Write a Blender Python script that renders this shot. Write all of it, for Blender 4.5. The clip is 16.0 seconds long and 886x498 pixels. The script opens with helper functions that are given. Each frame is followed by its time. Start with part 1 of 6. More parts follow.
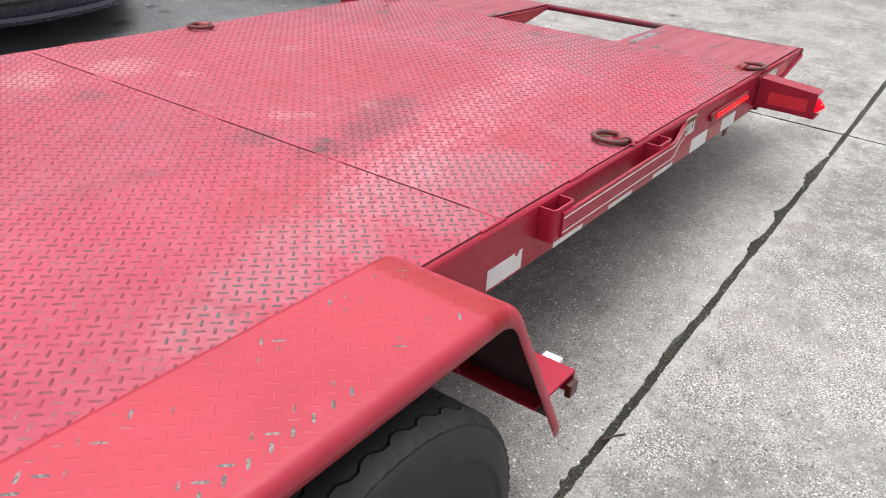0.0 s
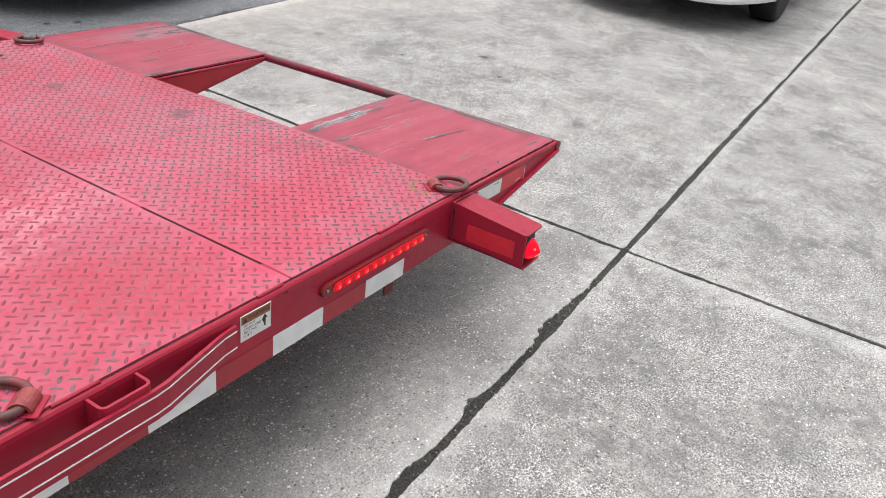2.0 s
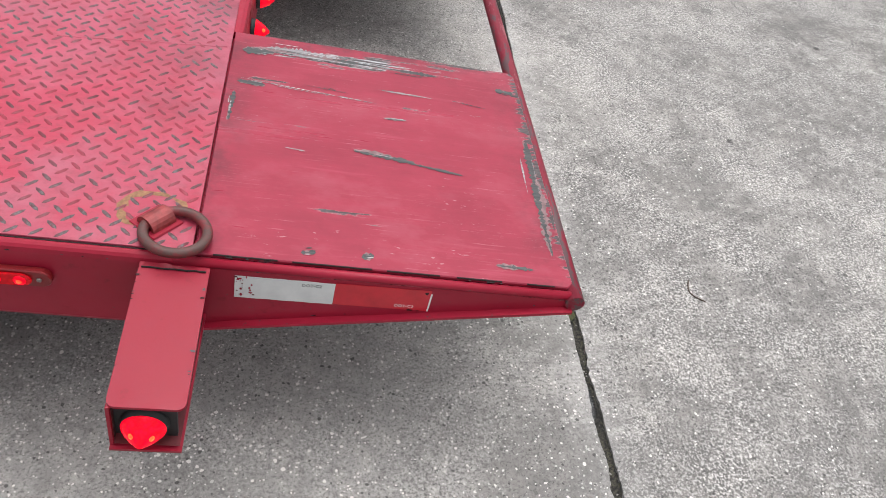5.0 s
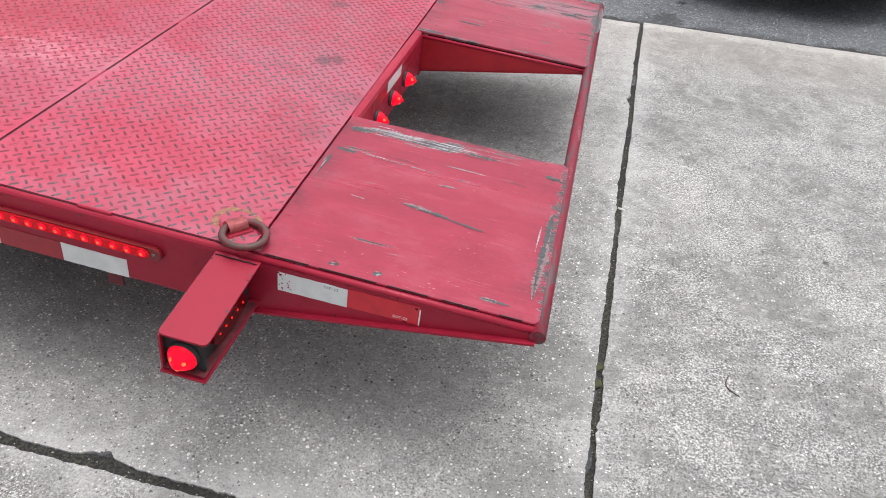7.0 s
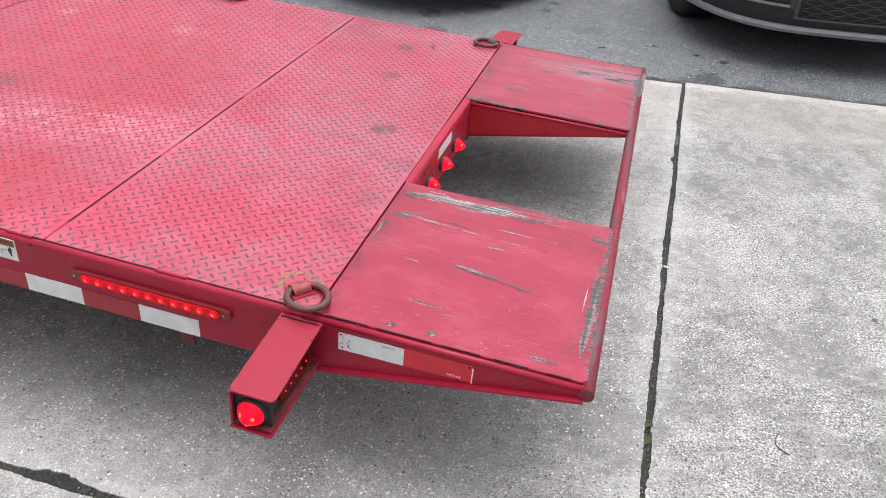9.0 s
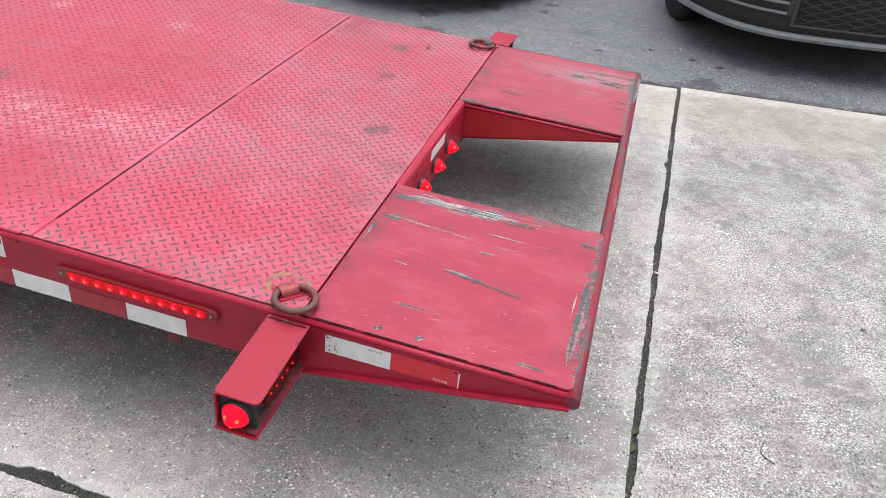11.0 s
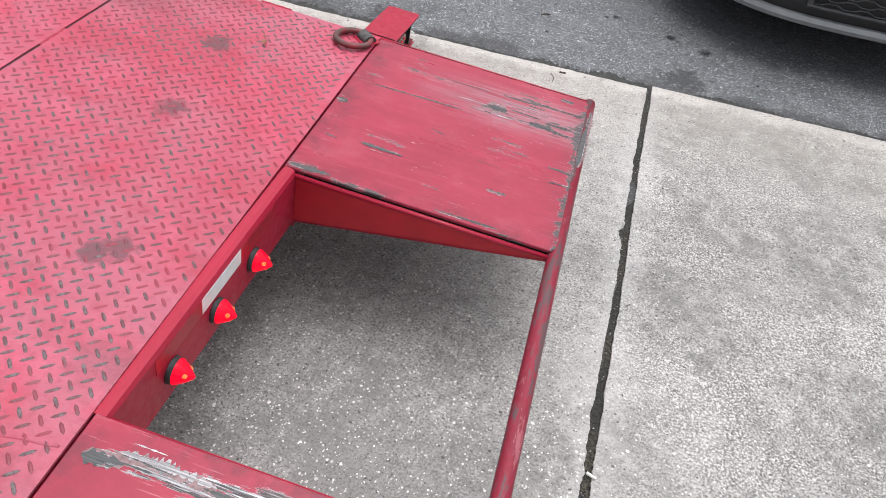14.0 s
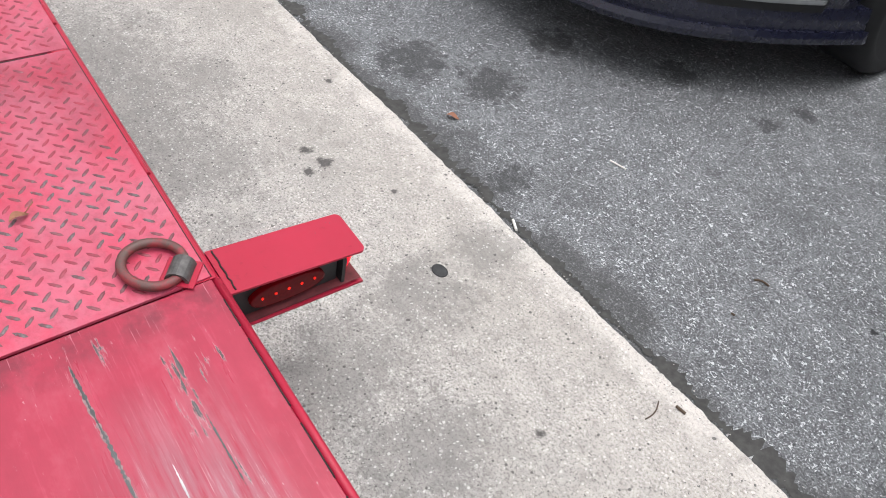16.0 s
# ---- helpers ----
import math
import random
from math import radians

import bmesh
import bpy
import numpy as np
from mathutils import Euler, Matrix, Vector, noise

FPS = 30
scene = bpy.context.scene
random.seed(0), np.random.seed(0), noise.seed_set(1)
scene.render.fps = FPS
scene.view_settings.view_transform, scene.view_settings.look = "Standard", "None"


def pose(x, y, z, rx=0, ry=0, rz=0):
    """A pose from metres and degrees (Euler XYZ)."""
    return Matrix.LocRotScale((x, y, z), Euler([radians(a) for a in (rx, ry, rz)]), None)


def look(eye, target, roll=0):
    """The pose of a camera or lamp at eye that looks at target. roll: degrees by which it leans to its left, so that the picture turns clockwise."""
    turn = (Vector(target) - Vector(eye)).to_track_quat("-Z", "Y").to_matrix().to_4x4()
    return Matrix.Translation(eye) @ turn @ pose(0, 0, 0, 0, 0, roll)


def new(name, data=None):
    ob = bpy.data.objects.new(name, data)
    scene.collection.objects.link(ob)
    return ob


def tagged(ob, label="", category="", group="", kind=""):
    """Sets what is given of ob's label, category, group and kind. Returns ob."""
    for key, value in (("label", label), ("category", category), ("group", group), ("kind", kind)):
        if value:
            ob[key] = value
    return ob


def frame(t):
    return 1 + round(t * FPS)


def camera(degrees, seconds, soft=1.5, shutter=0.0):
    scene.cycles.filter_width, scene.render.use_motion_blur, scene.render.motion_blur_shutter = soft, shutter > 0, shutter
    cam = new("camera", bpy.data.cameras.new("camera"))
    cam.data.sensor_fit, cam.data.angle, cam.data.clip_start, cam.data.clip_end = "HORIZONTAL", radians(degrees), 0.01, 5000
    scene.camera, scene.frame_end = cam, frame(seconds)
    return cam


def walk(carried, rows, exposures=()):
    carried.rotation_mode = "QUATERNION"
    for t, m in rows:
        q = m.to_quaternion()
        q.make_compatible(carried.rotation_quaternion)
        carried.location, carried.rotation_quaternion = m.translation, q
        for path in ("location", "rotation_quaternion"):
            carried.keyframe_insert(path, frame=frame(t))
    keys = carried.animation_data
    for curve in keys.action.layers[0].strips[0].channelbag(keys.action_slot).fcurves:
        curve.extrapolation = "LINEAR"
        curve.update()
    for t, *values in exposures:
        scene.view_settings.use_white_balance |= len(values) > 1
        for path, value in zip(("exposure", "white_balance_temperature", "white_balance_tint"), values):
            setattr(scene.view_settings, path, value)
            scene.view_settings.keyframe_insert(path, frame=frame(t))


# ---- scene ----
cam = camera(60.1, 16.0, soft=0.9)
PATH = [
    (0, (-3.392, -0.778, 1.476), (-1.999, 0.206, 0.43), 2.9),
    (0.5, (-3.006, -0.77, 1.47), (-1.523, 0.087, 0.436), 4.7),
    (1, (-2.623, -0.87, 1.518), (-1.109, -0.054, 0.497), 4.9),
    (1.5, (-2.209, -0.899, 1.489), (-0.689, -0.089, 0.471), 5.7),
    (2, (-1.775, -0.967, 1.508), (-0.295, -0.124, 0.459), 6.9),
    (2.5, (-1.343, -1.028, 1.503), (0.057, -0.122, 0.398), 9.0),
    (3, (-0.91, -0.992, 1.431), (0.352, 0.017, 0.252), 11.5),
    (3.5, (-0.548, -1.015, 1.438), (0.527, 0.111, 0.183), 13.1),
    (4, (-0.265, -0.953, 1.449), (0.583, 0.27, 0.113), 13.9),
    (4.5, (-0.008, -0.85, 1.419), (0.56, 0.457, 0.016), 13.2),
    (4.7, (0.078, -0.814, 1.394), (0.546, 0.509, -0.031), 13.4),
    (6.8, (0.673, -1.167, 1.512), (0.365, 0.363, 0.261), 3.9),
    (7, (0.676, -1.17, 1.527), (0.356, 0.37, 0.291), 3.9),
    (7.5, (0.678, -1.228, 1.56), (0.287, 0.326, 0.364), 2.1),
    (8, (0.673, -1.238, 1.587), (0.241, 0.329, 0.422), 1.1),
    (8.5, (0.676, -1.238, 1.599), (0.219, 0.339, 0.456), 0.6),
    (10.8, (0.675, -1.221, 1.608), (0.227, 0.373, 0.486), 2.8),
    (11, (0.686, -1.22, 1.614), (0.24, 0.365, 0.479), 2.3),
    (11.5, (0.676, -1.158, 1.583), (0.273, 0.408, 0.405), 2.2),
    (12, (0.495, -0.993, 1.559), (0.167, 0.551, 0.331), 2.5),
    (12.5, (0.392, -0.786, 1.553), (0.165, 0.743, 0.284), 3.8),
    (13, (0.467, -0.516, 1.532), (0.298, 0.996, 0.233), 5.5),
    (13.5, (0.54, -0.227, 1.499), (0.365, 1.26, 0.173), 7.2),
    (14, (0.599, 0.134, 1.498), (0.338, 1.583, 0.144), 8.4),
    (14.5, (0.737, 0.553, 1.449), (0.317, 1.955, 0.086), 8.5),
    (15, (0.761, 1.034, 1.409), (0.135, 2.336, 0.026), 9.1),
    (15.5, (0.779, 1.456, 1.38), (-0.059, 2.601, -0.03), 9.1),
    (16, (0.843, 1.813, 1.394), (-0.215, 2.752, -0.02), 8.4),
]
EXPOSURES = [(0.0, 0.2, 6450, 10), (1.5, 0.14, 6350, 10), (3.0, 0.02, 6340, 10), (4.5, -0.1, 6400, 10), (7.0, 0.03, 6230, 10), (8.5, 0.18, 6230, 10), (11.0, 0.2, 6250, 10), (13.0, 0.08, 6300, 10), (14.5, 0.1, 6260, 10), (15.5, 0.2, 6400, 10), (16.0, 0.22, 6330, 10)]
walk(cam, [(t, look(eye, target, roll)) for t, eye, target, roll in PATH], EXPOSURES)

# ---- world and light: bright overcast sky ----
world = bpy.data.worlds.new("overcast")
scene.world = world
world.use_nodes = True
wn, wl = world.node_tree.nodes, world.node_tree.links
wn.clear()
sky = wn.new("ShaderNodeTexSky")
sky.sky_type, sky.sun_disc = "NISHITA", False
sky.sun_elevation, sky.sun_rotation = radians(78), radians(33)
sky.air_density, sky.dust_density, sky.ozone_density = 1.0, 6.0, 1.0
hsv = wn.new("ShaderNodeHueSaturation")
hsv.inputs["Saturation"].default_value = 0.12
bg = wn.new("ShaderNodeBackground")
bg.inputs["Strength"].default_value = 0.228
wo = wn.new("ShaderNodeOutputWorld")
wl.new(sky.outputs[0], hsv.inputs["Color"])
wl.new(hsv.outputs[0], bg.inputs["Color"])
wl.new(bg.outputs[0], wo.inputs["Surface"])
sun = new("sun", bpy.data.lights.new("sun", "SUN"))
sun.data.energy, sun.data.angle, sun.data.color = 0.65, radians(80), (1.0, 0.98, 0.96)
sun.matrix_world = look((0.9, 1.4, 8), (0, 0, 0))


# ---- materials ----
class Mat:
    """A small builder for node materials in object or world space."""

    def __init__(self, name, rough=0.5, metal=0.0, world_space=False):
        self.m = bpy.data.materials.new(name)
        self.m.use_nodes = True
        self.n, self.l = self.m.node_tree.nodes, self.m.node_tree.links
        self.b = self.n["Principled BSDF"]
        self.b.inputs["Roughness"].default_value = rough
        self.b.inputs["Metallic"].default_value = metal
        if world_space:
            self.co = self.n.new("ShaderNodeNewGeometry").outputs["Position"]
        else:
            self.co = self.n.new("ShaderNodeTexCoord").outputs["Object"]

    def scaled(self, sx, sy, sz):
        q = self.n.new("ShaderNodeVectorMath")
        q.operation = "MULTIPLY"
        self.l.new(self.co, q.inputs[0])
        q.inputs[1].default_value = (sx, sy, sz)
        return q.outputs[0]

    def vec(self, x, y, z=0.0):
        q = self.n.new("ShaderNodeCombineXYZ")
        for k, v in enumerate((x, y, z)):
            if isinstance(v, (int, float)):
                q.inputs[k].default_value = v
            else:
                self.l.new(v, q.inputs[k])
        return q.outputs[0]

    def noise(self, scale, detail=4.0, rough=0.55, co=None, distort=0.0):
        q = self.n.new("ShaderNodeTexNoise")
        self.l.new(co or self.co, q.inputs["Vector"])
        q.inputs["Scale"].default_value, q.inputs["Detail"].default_value = scale, detail
        q.inputs["Roughness"].default_value, q.inputs["Distortion"].default_value = rough, distort
        return q.outputs["Fac"]

    def cells(self, scale, feature="F1", what="Distance", co=None):
        q = self.n.new("ShaderNodeTexVoronoi")
        q.feature = feature
        self.l.new(co or self.co, q.inputs["Vector"])
        q.inputs["Scale"].default_value = scale
        return q.outputs[what]

    def ramp(self, fac, a, b, lo=0.0, hi=1.0):
        q = self.n.new("ShaderNodeMapRange")
        q.clamp = True
        self.l.new(fac, q.inputs["Value"])
        for key, v in (("From Min", a), ("From Max", b), ("To Min", lo), ("To Max", hi)):
            q.inputs[key].default_value = v
        return q.outputs[0]

    def math(self, op, a, b=None):
        q = self.n.new("ShaderNodeMath")
        q.operation = op
        for k, v in enumerate((a, b)):
            if v is None:
                continue
            if isinstance(v, (int, float)):
                q.inputs[k].default_value = v
            else:
                self.l.new(v, q.inputs[k])
        return q.outputs[0]

    def spot(self, x, y, r, edge):
        """A soft round mark at a place on the plane, broken by the edge noise."""
        d = self.n.new("ShaderNodeVectorMath")
        d.operation = "DISTANCE"
        flat = self.scaled(1, 1, 0)
        self.l.new(flat, d.inputs[0])
        d.inputs[1].default_value = (x, y, 0)
        away = self.math("ADD", self.math("DIVIDE", d.outputs["Value"], r), edge)
        return self.ramp(away, 1.05, 0.55)

    def spots(self, base, places, color, edge, strength=0.8):
        total = None
        for x, y, r in places:
            one = self.spot(x, y, r, edge)
            total = one if total is None else self.math("MAXIMUM", total, one)
        return self.mix(self.math("MULTIPLY", total, strength), base, color)

    def axis(self, k):
        q = self.n.new("ShaderNodeSeparateXYZ")
        self.l.new(self.co, q.inputs[0])
        return q.outputs[k]

    def mix(self, fac, a, b):
        q = self.n.new("ShaderNodeMix")
        q.data_type = "RGBA"
        if isinstance(fac, (int, float)):
            q.inputs[0].default_value = fac
        else:
            self.l.new(fac, q.inputs[0])
        for k, v in ((6, a), (7, b)):
            if isinstance(v, tuple):
                q.inputs[k].default_value = (*v, 1.0)
            else:
                self.l.new(v, q.inputs[k])
        return q.outputs[2]

    def tint(self, c, by):
        """The colour multiplied by another."""
        out = self.mix(1.0, c, by)
        out.node.blend_type = "MULTIPLY"
        return out

    def random(self, island=False):
        if island:
            return self.n.new("ShaderNodeNewGeometry").outputs["Random Per Island"]
        return self.n.new("ShaderNodeObjectInfo").outputs["Random"]

    def color(self, c):
        if isinstance(c, tuple):
            self.b.inputs["Base Color"].default_value = (*c, 1.0)
        else:
            self.l.new(c, self.b.inputs["Base Color"])
        return self

    def rough(self, r):
        self.l.new(r, self.b.inputs["Roughness"])
        return self

    def metal(self, r):
        self.l.new(r, self.b.inputs["Metallic"])
        return self

    def bump(self, h, strength=0.3, distance=0.002):
        q = self.n.new("ShaderNodeBump")
        q.inputs["Strength"].default_value, q.inputs["Distance"].default_value = strength, distance
        self.l.new(h, q.inputs["Height"])
        self.l.new(q.outputs[0], self.b.inputs["Normal"])
        return self

    def glow(self, c, strength):
        self.b.inputs["Emission Color"].default_value = (*c, 1.0)
        self.b.inputs["Emission Strength"].default_value = strength
        return self


RED = (0.43, 0.019, 0.06)
RED_DEEP = (0.29, 0.011, 0.03)
RED_FADED = (0.55, 0.075, 0.145)


def m_frame_red():
    q = Mat("red_gloss_paint", 0.38)
    q.b.inputs["Specular IOR Level"].default_value = 0.3
    big = q.noise(3.0, 3)
    fine = q.noise(45.0, 4)
    base = q.mix(q.ramp(big, 0.35, 0.7), RED_DEEP, (0.36, 0.014, 0.04))
    base = q.mix(q.ramp(fine, 0.64, 0.78, 0, 0.5), base, (0.14, 0.014, 0.022))
    chips = q.math("MULTIPLY", q.ramp(q.noise(75.0, 4, 0.7), 0.66, 0.69), q.ramp(q.noise(6.0, 3), 0.52, 0.6))
    base = q.mix(q.math("MULTIPLY", chips, 0.8), base, (0.07, 0.06, 0.06))
    return q.color(base).rough(q.ramp(fine, 0.3, 0.8, 0.3, 0.55)).bump(q.noise(160, 2), 0.12, 0.001).m


def m_pipe_red():
    q = Mat("scuffed_red_tube_paint", 0.45)
    q.b.inputs["Specular IOR Level"].default_value = 0.3
    along = q.noise(1.0, 5, 0.7, q.scaled(40.0, 7.0, 40.0))
    base = q.mix(q.ramp(along, 0.4, 0.6), (0.17, 0.011, 0.025), (0.27, 0.015, 0.037))
    base = q.mix(q.ramp(along, 0.5, 0.55, 0, 0.85), base, (0.075, 0.062, 0.064))
    base = q.mix(q.ramp(along, 0.4, 0.35, 0, 0.5), base, (0.42, 0.16, 0.18))
    return q.color(base).bump(along, 0.2, 0.001).m


def deck_film(q):
    """Where a mauve film of dust lies on the deck, from 0 to 1."""
    film = q.math("ADD", q.math("MULTIPLY", q.noise(1.9, 5, 0.65, distort=0.5), 0.6), q.math("MULTIPLY", q.noise(9.0, 5, 0.7), 0.4))
    return q.ramp(film, 0.44, 0.58)


def deck_zone(q, places, jag=0.5):
    """Strength of the nearest of some large worn zones, from 0 to 1, with torn outlines."""
    torn = q.math("ADD", q.ramp(q.noise(7.0, 5, 0.7), 0.3, 0.7, -jag, jag), q.ramp(q.noise(55.0, 4, 0.75), 0.3, 0.7, -0.45, 0.45))
    total = None
    for x, y, r in places:
        one = q.spot(x, y, r, torn)
        total = one if total is None else q.math("MAXIMUM", total, one)
    return total


def m_deck_red():
    q = Mat("worn_red_deck_paint", 0.5)
    q.b.inputs["Specular IOR Level"].default_value = 0.6
    x, y = q.axis(0), q.axis(1)
    big = q.noise(1.3, 4, 0.6)
    mid = q.noise(5.0, 6, 0.7, distort=0.8)
    fine = q.noise(110.0, 4, 0.75)
    crumb = q.noise(26.0, 5, 0.8)
    base = q.mix(q.ramp(big, 0.35, 0.65), RED, (0.34, 0.016, 0.047))
    base = q.mix(q.math("MULTIPLY", deck_film(q), q.ramp(x, -1.7, -0.8, 0.22, 0.6)), base, (0.36, 0.1, 0.15))
    base = q.mix(q.math("MULTIPLY", q.ramp(mid, 0.5, 0.7), q.ramp(x, -1.7, -0.8, 0.25, 0.45)), base, RED_FADED)
    base = q.mix(q.math("MULTIPLY", deck_zone(q, DECK_DEEP), 0.6), base, (0.36, 0.007, 0.022))
    # dirt held between the lugs
    base = q.mix(q.ramp(q.noise(48.0, 4, 0.7), 0.5, 0.68, 0, 0.5), base, (0.2, 0.014, 0.03))
    # near-side slanting track of boot and tyre scuffs, their pale sheen painted in
    slant = q.math("ADD", q.math("ADD", y, -0.475), q.math("MULTIPLY", q.math("ADD", x, 1.6), -0.25))
    track = q.math("MULTIPLY", q.ramp(q.math("ABSOLUTE", slant), 0.19, 0.03), q.math("MULTIPLY", q.ramp(x, -0.6, -0.95), q.ramp(x, -2.6, -2.0)))
    streak = q.noise(1.0, 6, 0.75, q.vec(q.math("MULTIPLY", x, 5.0), q.math("MULTIPLY", slant, 30.0)))
    scuff = q.math("MULTIPLY", q.ramp(streak, 0.4, 0.54), q.ramp(crumb, 0.4, 0.55))
    scuff = q.math("MULTIPLY", scuff, q.math("ADD", track, 0.14))
    base = q.mix(q.math("MULTIPLY", scuff, 0.52), base, (0.62, 0.28, 0.31))
    haze = q.math("MULTIPLY", deck_zone(q, DECK_HAZE), q.ramp(crumb, 0.34, 0.6, 0.35, 1.0))
    base = q.mix(q.math("MULTIPLY", haze, 0.42), base, (0.4, 0.17, 0.2))
    base = q.mix(q.math("MULTIPLY", deck_zone(q, DECK_CHALK, 0.7), 0.26), base, (0.62, 0.36, 0.33))
    dirt = q.noise(1.0, 6, 0.65, q.scaled(2.0, 4.2, 3.0))
    grime = q.math("MULTIPLY", q.ramp(dirt, 0.57, 0.72), q.ramp(fine, 0.28, 0.6, 0.25, 1.0))
    grime = q.math("MAXIMUM", grime, q.math("MULTIPLY", deck_zone(q, DECK_GRIME, 0.8), q.ramp(crumb, 0.3, 0.6, 0.15, 0.75)))
    base = q.mix(q.math("MULTIPLY", grime, 0.72), base, (0.1, 0.02, 0.03))
    base = q.spots(base, DECK_SPOTS, (0.045, 0.02, 0.024), q.ramp(q.noise(30.0, 5, 0.75), 0.3, 0.7, -0.5, 0.6), 0.72)
    return q.color(base).rough(q.ramp(mid, 0.3, 0.7, 0.34, 0.56)).bump(fine, 0.2, 0.001).m


def m_lug():
    q = Mat("worn_tread_lug", 0.45)
    q.b.inputs["Specular IOR Level"].default_value = 0.5
    x, y = q.axis(0), q.axis(1)
    wear = q.noise(2.1, 5, 0.65)
    fine = q.noise(130.0, 3, 0.65)
    rnd = q.random(True)
    # worn through on the rear plate and in the hazy zones, still painted on the front ones
    rear = q.ramp(x, -0.85, -0.6, -0.5, -0.1)
    rim = q.ramp(y, 0.13, 0.03, 0, 0.4)
    k = q.math("ADD", q.ramp(wear, 0.4, 0.64, 0, 0.6), q.ramp(rnd, 0.0, 1.0, 0, 0.45))
    k = q.math("ADD", q.math("ADD", k, rear), q.math("ADD", rim, q.math("MULTIPLY", deck_zone(q, DECK_HAZE), 0.8)))
    k = q.math("MULTIPLY", q.ramp(k, 0.3, 0.66), q.ramp(fine, 0.36, 0.54, 0.35, 1.0))
    # darker than the plate: dirt, and the relief's shading put into the colour
    base = q.mix(q.ramp(rnd, 0, 1), (0.27, 0.014, 0.036), (0.095, 0.008, 0.017))
    base = q.mix(q.math("MULTIPLY", q.ramp(rnd, 0.7, 0.9), q.ramp(x, -0.6, -0.9, 0.0, 0.5)), base, (0.46, 0.12, 0.16))
    base = q.mix(q.math("MULTIPLY", deck_film(q), 0.25), base, (0.25, 0.06, 0.09))
    base = q.mix(q.math("MULTIPLY", deck_zone(q, DECK_GRIME, 0.8), 0.7), base, (0.08, 0.018, 0.026))
    steel = q.mix(q.ramp(fine, 0.4, 0.65), (0.04, 0.032, 0.034), (0.14, 0.122, 0.124))
    base = q.mix(q.math("MULTIPLY", k, 0.95), base, steel)
    return q.color(base).rough(q.ramp(fine, 0.3, 0.7, 0.36, 0.6)).m


def m_ramp_red():
    q = Mat("scraped_red_plate_paint", 0.42)
    q.b.inputs["Specular IOR Level"].default_value = 0.35
    x, y = q.axis(0), q.axis(1)
    long = q.noise(1.0, 6, 0.7, q.scaled(3.5, 55.0, 20.0))
    long2 = q.noise(1.0, 5, 0.65, q.scaled(1.5, 16.0, 8.0))
    hair = q.noise(1.0, 4, 0.7, q.scaled(9.0, 260.0, 20.0))
    fine = q.noise(70.0, 4)
    patch = q.noise(13.0, 5, 0.65, q.scaled(0.55, 1.0, 1.0))
    blotch = q.noise(6.0, 6, 0.7, q.scaled(0.8, 1.3, 1.0))
    base = q.mix(q.ramp(long2, 0.35, 0.7, 0, 0.45), (0.33, 0.027, 0.056), (0.235, 0.019, 0.039))
    base = q.mix(q.ramp(blotch, 0.46, 0.66, 0, 0.6), base, (0.24, 0.018, 0.04))
    base = q.mix(q.ramp(blotch, 0.48, 0.34, 0, 0.5), base, (0.36, 0.07, 0.1))
    base = q.mix(q.ramp(q.noise(4.0, 5, 0.6), 0.5, 0.7, 0, 0.5), base, (0.2, 0.011, 0.029))
    base = q.mix(q.ramp(long, 0.57, 0.72, 0, 0.35), base, (0.5, 0.1, 0.15))
    fleck = q.math("MULTIPLY", q.ramp(q.noise(150.0, 3, 0.6, q.scaled(0.35, 1.0, 1.0)), 0.675, 0.705), q.ramp(q.noise(5.0, 4), 0.48, 0.62))
    base = q.mix(q.math("MULTIPLY", fleck, 0.5), base, (0.5, 0.36, 0.37))
    rim_dirt = q.math("MINIMUM", q.math("MINIMUM", q.math("ABSOLUTE", q.math("ADD", y, -0.683)), q.math("ABSOLUTE", q.math("ADD", y, -1.397))), q.math("MINIMUM", q.math("ABSOLUTE", x), q.math("ABSOLUTE", q.math("ADD", x, -0.62))))
    rim_dirt = q.math("MULTIPLY", q.ramp(rim_dirt, 0.07, 0.0), q.ramp(q.noise(14.0, 5, 0.7), 0.42, 0.62))
    base = q.mix(q.math("MULTIPLY", rim_dirt, 0.7), base, (0.12, 0.02, 0.032))
    # wheel-scraped zones: outer side of the far plate, inner side of the near plate
    away = lambda v, c: q.math("ABSOLUTE", q.math("ADD", v, -c))
    far_zone = q.math("MULTIPLY", q.ramp(away(y, 1.915), 0.13, 0.04), q.math("MULTIPLY", q.ramp(x, 0.1, 0.36), 1.0))
    near_zone = q.math("MULTIPLY", q.ramp(away(y, 0.628), 0.042, 0.012), q.math("MULTIPLY", q.ramp(x, 0.02, 0.09), q.ramp(x, 0.5, 0.3)))
    mid_zone = q.math("MULTIPLY", q.ramp(away(y, 0.5), 0.03, 0.0), q.ramp(x, 0.4, 0.05))
    zone = q.math("MAXIMUM", far_zone, near_zone)
    veil = q.math("MULTIPLY", far_zone, q.ramp(long, 0.36, 0.62))
    base = q.mix(q.math("MULTIPLY", veil, 0.8), base, (0.28, 0.18, 0.205))
    level = q.math("ADD", q.math("MULTIPLY", long, 0.55), q.math("MULTIPLY", patch, 0.45))
    level = q.math("ADD", level, q.math("ADD", q.math("MULTIPLY", far_zone, 0.045), q.math("MULTIPLY", near_zone, 0.13)))
    level = q.math("ADD", level, q.math("MULTIPLY", mid_zone, 0.05))
    # worn rim at the rear edge and along the plate's sides
    tail = q.math("ADD", q.math("ADD", x, q.math("MULTIPLY", y, 0.015)), -0.635)
    rim = q.ramp(tail, -0.03, -0.004, 0, 0.14)
    sides = q.math("MINIMUM", q.math("MINIMUM", away(y, 0.683), away(y, 1.397)), away(y, 0.007))
    rim = q.math("MAXIMUM", rim, q.ramp(sides, 0.016, 0.0, 0, 0.07))
